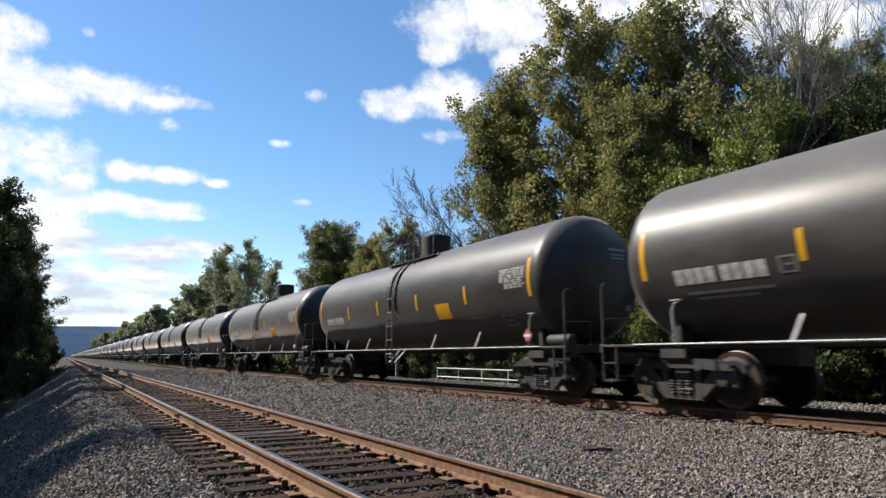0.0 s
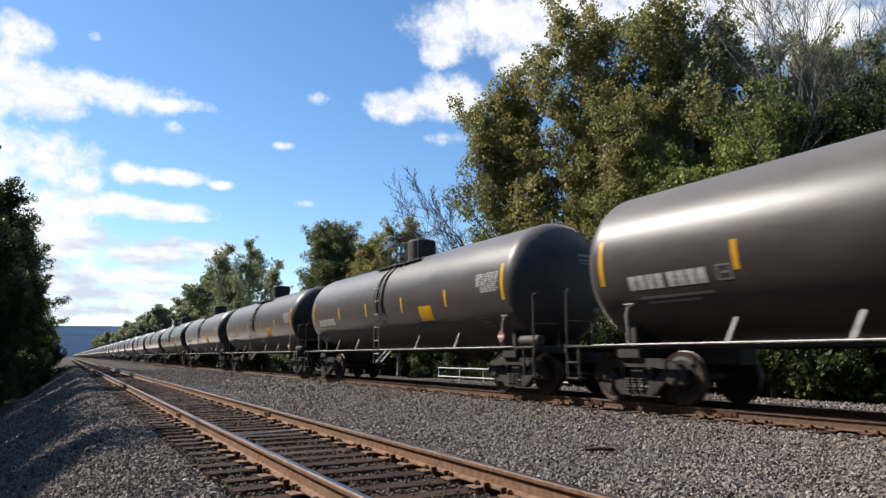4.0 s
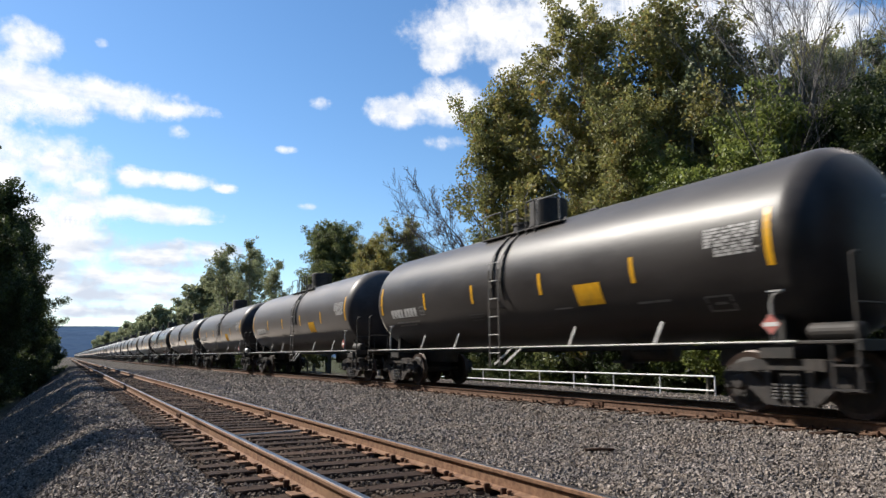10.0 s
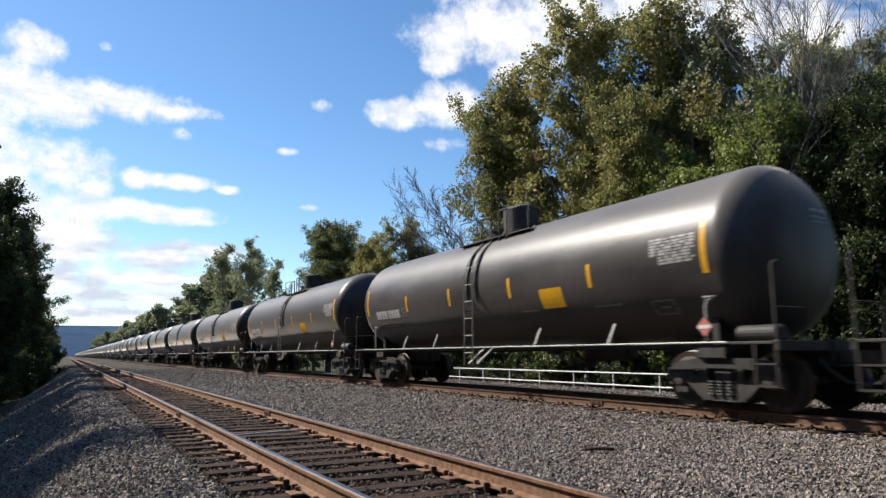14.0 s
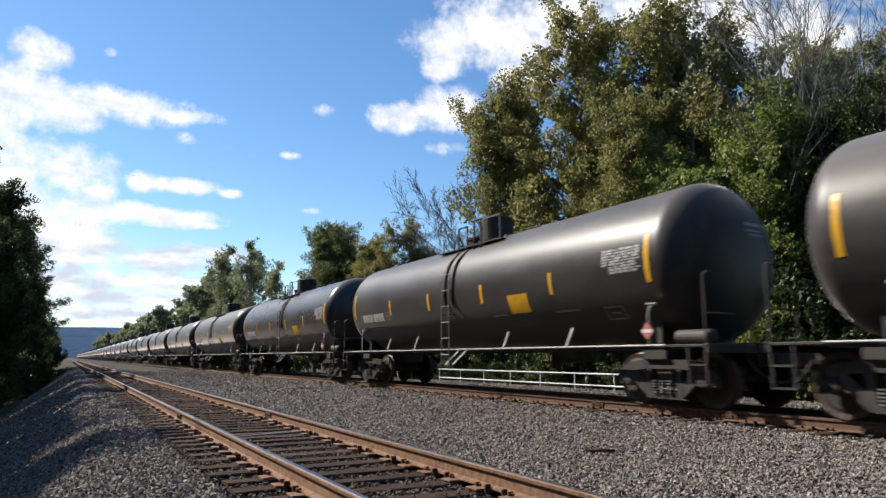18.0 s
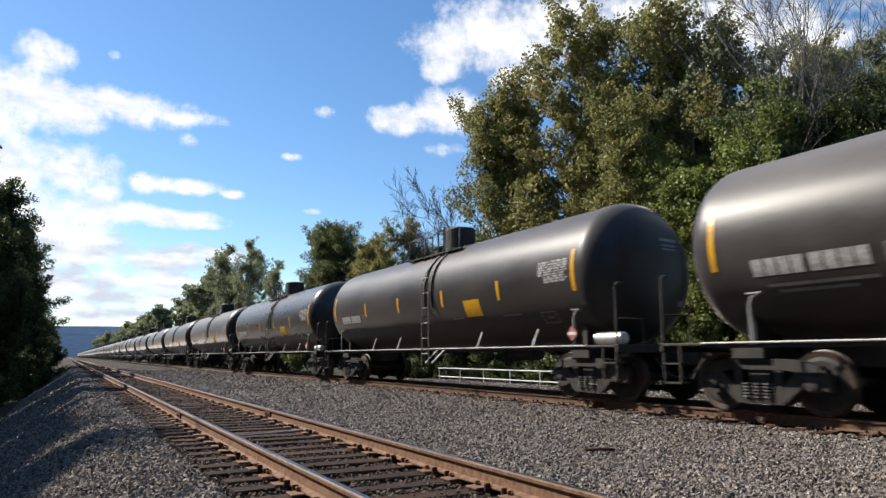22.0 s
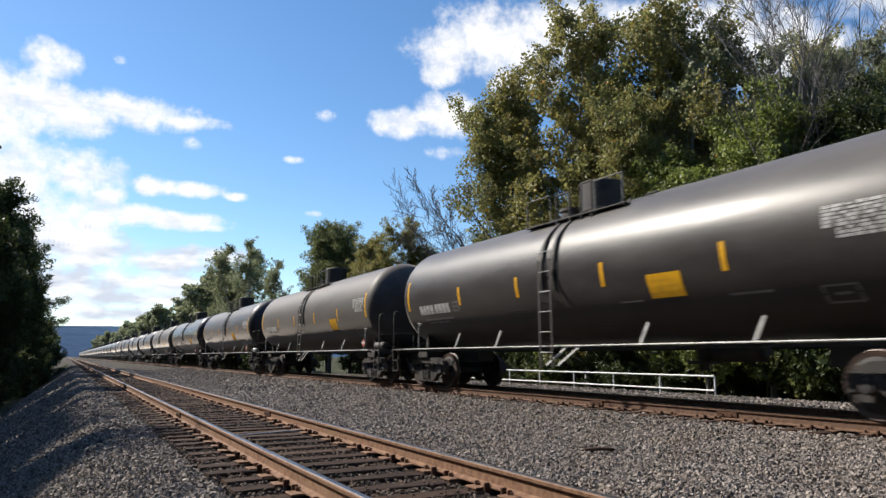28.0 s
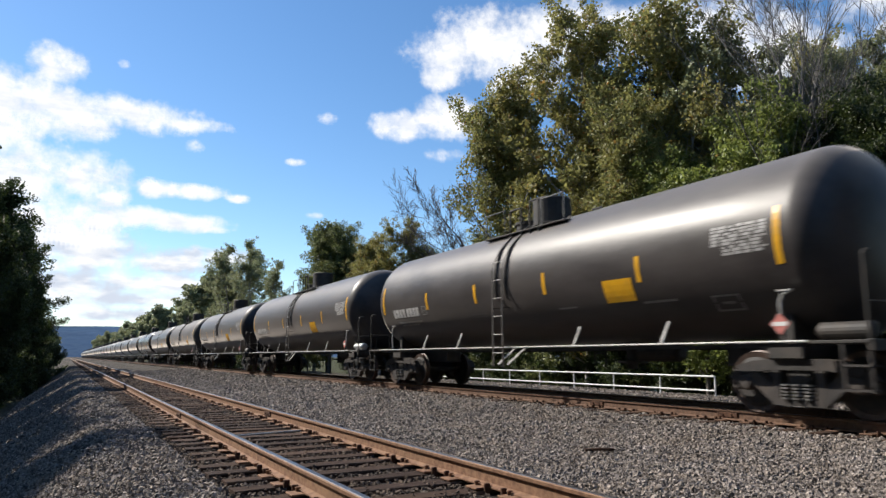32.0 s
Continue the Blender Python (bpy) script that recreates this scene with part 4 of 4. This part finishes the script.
TALL = "tall broad-leaved tree, green with some yellowing leaves"
for kind, x, y, s, turn in ((0, 25, 36.5, 0.93, 20), (1, 25.8, 33.6, 0.96, 310), (1, 25, 31, 1.07, 80), (0, 26, 26.5, 1.03, 140), (1, 25.5, 22, 0.96, 200), (1, 30, 33, 0.86, 30),
                            (0, 30, 25, 0.84, 260), (2, 33, 17, 0.62, 300), (0, 32, 11, 0.72, 110), (1, 38, 20, 0.66, 60),
                            (2, 36, 19, 0.85, 10), (2, 31.6, 18.2, 0.84, 220), (2, 31, 13.6, 0.72, 85), (0, 35, 15, 0.85, 160), (1, 38.5, 25, 1.0, 75), (2, 34, 6, 0.75, 10), (2, 27, 43, 0.60, 170), (1, 40, 12, 0.8, 200),
                            # Unseen, behind the camera: added to hold sky light off the tank ends
                            (2, 27, -4, 0.9, 40), (0, 26, -14, 1.0, 90), (2, 28, -26, 1.0, 130), (0, 27, -40, 1.0, 10), (2, 30, -58, 1.1, 60),
                            (2, 18.5, -16, 0.9, 200), (0, 18, -26, 1.0, 15), (2, 17.5, -37, 1.1, 75), (0, 17, -50, 1.1, 140), (0, 20, -75, 1.1, 80), (2, 8, -82, 1.1, 10), (0, -4, -78, 1.1, 200)):
    plant(BROAD[kind], x, y, s, turn, TALL)
for x, y, s, turn in ((30.5, 18, 0.95, 10), (33, 22, 1.0, 100), (36, 22.5, 1.08, 290), (29, 20.5, 1.0, 150), (34, 19, 1.05, 330), (31.5, 21, 1.08, 45)):
    plant(LIGHT, x, y, s, turn, "sparse tree with pale trunk and thin yellowing crown")
# Darkened leaves stand for the shade along the wood's lower edge
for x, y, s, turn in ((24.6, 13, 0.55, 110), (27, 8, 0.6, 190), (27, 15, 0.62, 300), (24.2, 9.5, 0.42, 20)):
    plant(SHADED, x, y, s, turn, "leafy tree beyond the gravel strip, its shade painted dark")
for k, x, y, s, turn in ((0, 24.4, 24.6, 0.72, 40), (1, 24.2, 28.4, 0.70, 170)):
    plant(BROAD[k], x, y, s, turn, "smaller broad-leaved tree at the edge of the wood")
for x, y, s, turn in ((24.3, 17.5, 1.0, 30), (23.5, 20, 0.8, 250), (24.2, 22.4, 0.92, 320), (25.4, 19.2, 1.08, 100)):
    plant(BROAD[3], x, y, s, turn, "bright green leafy young tree beyond the railing")
plant(SLENDER, 29.0, 38.6, 0.98, 0, "leafless grey leaning tree with thin branches")
for k, x, y, s, turn in ((0, 27.5, 17.8, 1.0, 20), (1, 28.2, 16.2, 0.95, 140), (0, 29.6, 19.6, 1.0, 75), (1, 27.6, 20.2, 0.95, 260), (0, 30.0, 15.6, 1.0, 200)):
    plant(SAPLING[k], x, y, s, turn, "leafless pale tree standing among leafy ones")
plant(BROAD[2], 22.4, 64.5, 0.75, 0, "dark green leafy tree beside the railway")
plant(BROAD[2], 23.5, 72, 0.82, 90, "dark green leafy tree beside the railway")
plant(BROAD[2], 21.5, 61.5, 0.74, 160, "dark green leafy tree beside the railway")
for k, x, y, s, turn in ((1, 22.5, 52, 0.55, 10), (0, 23, 57.5, 0.58, 130), (0, 24.5, 46.5, 0.53, 300), (1, 23, 49.3, 0.60, 60), (0, 22.5, 55, 0.54, 200)):
    plant(BROAD[k], x, y, s, turn, "pale green leafy tree beside the railway")
plant(BROAD[0], 23, 60, 0.6, 250, "green leafy tree beside the railway")
plant(LIGHT, 19.6, 105, 1.0, 75, "sparse pale green tree beside the railway")
plant(LIGHT, 20.6, 99, 0.98, 190, "sparse pale green tree beside the railway")
plant(LIGHT, 20, 94, 1.0, 30, "sparse pale green tree beside the railway")
plant(LIGHT, 20, 84, 0.84, 130, "sparse pale green tree beside the railway")
plant(LIGHT, 21, 77, 0.7, 230, "sparse pale green tree beside the railway")
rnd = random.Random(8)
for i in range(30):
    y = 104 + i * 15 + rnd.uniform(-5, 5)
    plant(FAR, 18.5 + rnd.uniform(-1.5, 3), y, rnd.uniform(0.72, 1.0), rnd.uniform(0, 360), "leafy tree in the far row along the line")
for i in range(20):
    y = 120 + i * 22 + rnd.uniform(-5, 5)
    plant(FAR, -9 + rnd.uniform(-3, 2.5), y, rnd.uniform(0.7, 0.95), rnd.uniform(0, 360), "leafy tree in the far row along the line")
# Outer rows left of the bank, mostly unseen, are added to block the sun
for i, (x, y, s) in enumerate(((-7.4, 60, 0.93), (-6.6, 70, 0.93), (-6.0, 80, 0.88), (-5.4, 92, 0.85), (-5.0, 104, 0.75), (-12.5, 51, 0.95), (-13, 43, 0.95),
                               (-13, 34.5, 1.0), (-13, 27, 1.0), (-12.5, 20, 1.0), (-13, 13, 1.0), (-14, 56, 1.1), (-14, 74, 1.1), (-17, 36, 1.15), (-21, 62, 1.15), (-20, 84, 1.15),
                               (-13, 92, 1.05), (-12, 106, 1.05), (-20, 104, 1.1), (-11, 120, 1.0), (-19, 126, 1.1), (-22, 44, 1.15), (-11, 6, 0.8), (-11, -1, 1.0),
                               # Nearly all unseen, behind or beside the camera, added to block sky light
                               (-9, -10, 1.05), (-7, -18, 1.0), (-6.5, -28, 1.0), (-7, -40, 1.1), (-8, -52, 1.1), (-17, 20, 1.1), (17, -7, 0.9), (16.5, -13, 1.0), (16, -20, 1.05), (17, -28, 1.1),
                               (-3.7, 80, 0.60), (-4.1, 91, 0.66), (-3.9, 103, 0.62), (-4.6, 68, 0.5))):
    plant(SHADED, x, y, s, 70 * i, "leafy tree along the line, shade painted into its dark leaves")
# Out of view; spaced to cast the streaks of shade on the bank
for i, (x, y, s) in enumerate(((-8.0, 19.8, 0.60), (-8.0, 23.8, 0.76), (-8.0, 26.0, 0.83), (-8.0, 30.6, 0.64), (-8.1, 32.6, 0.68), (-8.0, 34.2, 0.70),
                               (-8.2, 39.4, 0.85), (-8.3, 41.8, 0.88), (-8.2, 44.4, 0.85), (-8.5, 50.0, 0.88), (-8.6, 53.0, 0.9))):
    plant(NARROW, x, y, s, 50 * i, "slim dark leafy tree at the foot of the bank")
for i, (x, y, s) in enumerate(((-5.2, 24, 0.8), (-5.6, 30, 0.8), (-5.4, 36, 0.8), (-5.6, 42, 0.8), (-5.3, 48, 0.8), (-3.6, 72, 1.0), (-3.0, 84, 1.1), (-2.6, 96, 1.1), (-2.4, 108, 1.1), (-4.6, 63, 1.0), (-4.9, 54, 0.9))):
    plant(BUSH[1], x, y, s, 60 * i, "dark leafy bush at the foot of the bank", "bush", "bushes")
# Mostly the darker bush, its colour standing in for shaded undergrowth
for i in range(30):
    plant(BUSH[0 if i % 4 == 1 else 1], 24.3 + rnd.uniform(-0.5, 1.0), 7 + i * 1.9, rnd.uniform(0.7, 1.15) * (1.35 if i < 9 else 1.0), rnd.uniform(0, 360), "leafy green bush beyond the gravel strip", "bush", "bushes")
for i in range(32):
    plant(BUSH[i % 2], 19.6 + rnd.uniform(-0.6, 1.2), 64 + i * 4.2, rnd.uniform(0.9, 1.4), rnd.uniform(0, 360), "leafy green bush beside the line", "bush", "bushes")
for i in range(14):
    plant(BUSH[1], 28 + rnd.uniform(-0.8, 1.5), 6 + i * 4, rnd.uniform(1.2, 1.6), rnd.uniform(0, 360), "leafy green bush beyond the gravel strip", "bush", "bushes")


# ---- guard rail beyond the train ----
def build_guard_rail():
    fence = tagged(new("guard_rail"), "white two-bar steel pipe railing beyond the track", "railing")
    x, step = 21.5, 2.74
    top, mid = 0.23, -0.30
    ys = [18.0 + step * i for i in range(9)]
    for y in ys:
        bm = bmesh.new()
        rod(bm, (x, y, -0.9), (x, y, top), 0.035)
        part("post", bm, M_WHITE, fence)
    for z in (top, mid):
        for a, b in zip(ys, ys[1:]):
            part("pipe_rail", rod(bmesh.new(), (x - 0.03, a, z), (x - 0.03, b, z), 0.035), M_WHITE, fence)


build_guard_rail()


# ---- small things on the ground ----
def build_oddments():
    bm = bmesh.new()
    bent(bm, [(6.35, 7.55, -0.30), (6.52, 7.47, -0.285), (6.75, 7.42, -0.30)], 0.022)
    tagged(part("stick", bm, M_TIE), "dark broken stick lying on the ballast", "stick")
    bm = bmesh.new()
    rod(bm, (1.99, 10.45, -0.185), (3.34, 10.80, -0.185), 0.018)
    tagged(part("gauge_rod", bm, M_GREY), "light grey steel rod lying between the rails", "rod")


build_oddments()


# ---- clouds ----
def cloud_material(name, shade, low, high):
    """A bright cloud with ragged edges; shade: the colour of its greyer parts, between two levels of a layered noise."""
    m, n, l, b = nodes_of(name)
    n.remove(b)
    co = n.new("ShaderNodeTexCoord")
    at = n.new("ShaderNodeAttribute")
    at.attribute_name = "puff_field"
    big = n.new("ShaderNodeTexNoise")
    big.inputs["Scale"].default_value, big.inputs["Detail"].default_value, big.inputs["Roughness"].default_value = 0.0062, 9, 0.60
    l.new(co.outputs["Object"], big.inputs["Vector"])
    add = n.new("ShaderNodeMath")
    add.operation = "MULTIPLY_ADD"
    add.inputs[1].default_value = 2.4
    l.new(big.outputs["Fac"], add.inputs[0])
    l.new(at.outputs["Fac"], add.inputs[2])
    tuft = n.new("ShaderNodeTexNoise")
    tuft.inputs["Scale"].default_value, tuft.inputs["Detail"].default_value, tuft.inputs["Roughness"].default_value = 0.021, 6, 0.6
    l.new(co.outputs["Object"], tuft.inputs["Vector"])
    ragged = n.new("ShaderNodeMath")
    ragged.operation = "MULTIPLY_ADD"
    ragged.inputs[1].default_value = 0.75
    l.new(tuft.outputs["Fac"], ragged.inputs[0])
    l.new(add.outputs[0], ragged.inputs[2])
    edge = n.new("ShaderNodeMapRange")
    edge.interpolation_type = "SMOOTHSTEP"
    edge.inputs["From Min"].default_value, edge.inputs["From Max"].default_value = 1.55, 2.80
    l.new(ragged.outputs[0], edge.inputs["Value"])
    tone = n.new("ShaderNodeTexNoise")
    tone.inputs["Scale"].default_value, tone.inputs["Detail"].default_value = 0.004, 5
    layers = n.new("ShaderNodeVectorMath")
    layers.operation = "MULTIPLY"
    layers.inputs[1].default_value = (1, 1, 3.2)
    l.new(co.outputs["Object"], layers.inputs[0])
    l.new(layers.outputs[0], tone.inputs["Vector"])
    ramp = n.new("ShaderNodeValToRGB")
    ramp.color_ramp.elements[0].position, ramp.color_ramp.elements[1].position = low, high
    ramp.color_ramp.elements[0].color, ramp.color_ramp.elements[1].color = (*shade, 1), (0.97, 0.97, 0.98, 1)
    l.new(tone.outputs["Fac"], ramp.inputs["Fac"])
    glow = n.new("ShaderNodeEmission")
    glow.inputs["Strength"].default_value = 0.69
    l.new(ramp.outputs["Color"], glow.inputs["Color"])
    clear = n.new("ShaderNodeBsdfTransparent")
    mix = n.new("ShaderNodeMixShader")
    l.new(edge.outputs[0], mix.inputs[0])
    l.new(clear.outputs[0], mix.inputs[1])
    l.new(glow.outputs[0], mix.inputs[2])
    l.new(mix.outputs[0], n["Material Output"].inputs["Surface"])
    return m


M_CLOUD = cloud_material("cloud", (0.78, 0.82, 0.90), 0.34, 0.50)
M_CLOUD_LOW = cloud_material("layered low cloud", (0.62, 0.68, 0.79), 0.42, 0.60)
CLOUDS = []


def build_cloud(puffs, label="drifting white fair-weather cloud in the blue sky", away=4200):
    """A far cloud bank from puffs given as azimuth, height above the horizon, half width and half height, in degrees."""
    a0, a1 = min(p[0] - 2.0 * p[2] for p in puffs), max(p[0] + 2.0 * p[2] for p in puffs)
    e0, e1 = max(0.3, min(p[1] - 2.0 * p[3] for p in puffs)), max(p[1] + 2.0 * p[3] for p in puffs)
    na, ne = max(8, int((a1 - a0) * 3)), max(8, int((e1 - e0) * 4))
    bm = bmesh.new()
    lay = bm.verts.layers.float.new("puff_field")
    rows = []
    for j in range(ne + 1):
        row = []
        for i in range(na + 1):
            a, e = a0 + (a1 - a0) * i / na, e0 + (e1 - e0) * j / ne
            v = bm.verts.new(Vector((math.sin(radians(a)) * math.cos(radians(e)), math.cos(radians(a)) * math.cos(radians(e)), math.sin(radians(e)))) * away)
            d = -1.2
            for pa, pe, wa, we in puffs:
                q = ((a - pa) / (wa * 1.12)) ** 2 + ((e - pe) / (we * 1.15)) ** 2
                d = max(d, (0.66 if len(puffs) < 2 else 1.15) - 0.62 * q)
            edge = min(i, na - i, j, ne - j)
            v[lay] = d if edge > 0 else -1
            row.append(v)
        rows.append(row)
    for p, q in zip(rows, rows[1:]):
        for i in range(na):
            bm.faces.new((p[i], p[i + 1], q[i + 1], q[i]))
    ob = part("cloud", bm, M_CLOUD_LOW if puffs[0][1] < 9 else M_CLOUD, smooth=True)
    tagged(ob, label, "cloud", "clouds in the sky")
    ob.visible_shadow = False
    CLOUDS.append(ob)


CLOUDBANK = (
    ((-3.6, 18.7, 4.1, 1.5), (1.7, 19.2, 4.5, 1.0), (6.3, 19.0, 2.6, 0.5), (-3.9, 22.0, 1.6, 1.1), (-7.7, 18.4, 3.4, 2.2),),
    ((-5.6, 13.2, 3.6, 2.4), (-1.3, 13.9, 2.5, 1.5), (-3.6, 10.6, 4.2, 1.7), (0.6, 12.5, 1.1, 0.7),),
    ((6.2, 13.6, 2.7, 0.5), (10.5, 13.3, 0.9, 0.3), (3.9, 13.6, 1.1, 0.6),),
    ((5.6, 11.0, 3.4, 0.6), (3.0, 11.3, 2.0, 0.6), (8.6, 10.6, 1.4, 0.3)),
    ((-1.0, 8.0, 4.6, 1.4), (5.2, 7.6, 3.8, 0.9), (8.8, 8.3, 2.6, 0.6), (-2.5, 5.4, 5.2, 1.5), (5.0, 5.9, 4.2, 0.7), (3.2, 4.6, 5.0, 0.5), (2.8, 3.3, 4.8, 0.4),),
    ((34.0, 26.8, 6.0, 2.3), (39.5, 27.3, 6.2, 2.1), (29.5, 26.5, 2.5, 1.7), (28.4, 24.3, 1.5, 0.8), (35.9, 23.7, 2.5, 1.3),),
    ((24.7, 20.3, 2.0, 1.0), (29.4, 20.9, 2.7, 1.4), (27.0, 20.9, 1.5, 0.5),),
    ((28.9, 17.8, 1.9, 0.6),),
    ((18.1, 20.6, 0.9, 0.5),),
    ((17.2, 12.2, 0.8, 0.3),),
    ((0.8, 23.0, 0.6, 0.4),),
    ((15.4, 16.7, 0.9, 0.3),),
    ((6.9, 17.3, 0.9, 0.55),),
    ((53.2, 25.2, 3.7, 2.7), (58.0, 23.5, 3.3, 2.3), (48.9, 26.7, 3.5, 2.0),),
    ((-40, 20, 14, 8), (-60, 32, 16, 9), (-75, 15, 15, 6)), ((80, 25, 14, 7), (100, 40, 15, 8)),
)
for bank in CLOUDBANK:
    build_cloud(bank)


# ---- what moves ----
TRAVEL = ((0, -0.008), (3, 3.693), (6, 7.398), (9, 11.096), (12, 14.798), (14, 17.263), (17, 20.959), (19, 23.427), (21, 25.8835), (22, 27.075),
          (24, 29.533), (25.5, 31.374), (27.5, 33.83), (30, 36.892), (32, 39.338))
START = 1.70            # where the first car's middle stands at the start


def travelled(t):
    """Car lengths that the train has rolled."""
    for (a, da), (b, db) in zip(TRAVEL, TRAVEL[1:]):
        if t <= b:
            return da + (db - da) * (t - a) / (b - a)
    return TRAVEL[-1][1]


SMALL = {"corner_post", "end_handrail", "coupler", "ladder_strap", "rung", "ladder_brace", "end_stencil", "reporting_mark", "stencil_line", "stencil_box", "data_panel", "placard", "placard_band", "placard_holder", "air_hose", "spring_nest",
         "bearing_cap", "platform_gate", "top_handrail", "body_bolster", "sill_step", "manway_cover", "bottom_outlet", "brake_cylinder", "air_reservoir"}
SILVER, DULL, GLOSSY = {15, 28, 29, 37, 41}, {36, 39, 43, 52, 58}, {9, 17, 24, 29, 38, 45}


SHIFTED = {"ladder", "ladder_strap", "rung", "ladder_brace", "brace"}
LADDER_AHEAD, PANEL_AHEAD = {14, 15, 24, 28, 29, 30, 37, 44, 48}, {32, 36, 38, 39, 40, 43, 45}


def motions():
    bright, dull, fresh = None, None, None
    for o in CARS[0].children:
        if o.name.startswith("brake_cylinder"):
            bright = o.data.copy()
            bright.materials[0] = M_SILVER
        elif o.name == "tank":
            dull, fresh = o.data.copy(), o.data.copy()
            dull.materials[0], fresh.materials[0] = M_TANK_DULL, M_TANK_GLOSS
    # wheels first, so that every copied car takes them over
    for o in CARS[0].children_recursive:
        if o.name.startswith("wheelset"):
            x, y, z = o.matrix_basis.translation
            rows = []
            for k in range(frame(SECONDS)):
                t = k / FPS
                rows.append((t, pose(x, y, z) @ Matrix.Rotation((travelled(t) * PITCH / WHEEL) % (2 * math.pi), 4, "X")))
            walk(o, rows)
    for i in range(1, N_CARS):
        car = copy_thing(CARS[0], pose(TRACKS[1][0], 0, TRACKS[1][1]))
        CARS.append(car)
        for o in list(car.children_recursive):
            kind = o.name.split(".")[0]
            if i > 44 and kind in SMALL:
                bpy.data.objects.remove(o)
            elif kind in SHIFTED and i - 1 in LADDER_AHEAD:
                o.matrix_basis = pose(0, -0.9, 0)
            elif kind == "warning_panel" and i - 1 in PANEL_AHEAD:
                o.matrix_basis = pose(0, -0.72, 0)
            elif kind == "brake_cylinder" and i - 1 in SILVER:
                o.data = bright
                o["label"] = "bright silver brake cylinder on the end walkway"
            elif kind == "tank" and i - 1 in DULL:
                o.data = dull
                o["label"] = "long dusty brown-black cylindrical tank with domed ends"
            elif kind == "tank" and i - 1 in GLOSSY:
                o.data = fresh
    for i, car in enumerate(CARS):
        rows = [(t, pose(TRACKS[1][0], START + PITCH * (i - 1 - d), TRACKS[1][1])) for t, d in TRAVEL]
        walk(car, rows)
    for ob in CLOUDS:
        walk(ob, [(0, pose(-72, -136, 0)), (SECONDS, pose(106, 199, 0))])


motions()
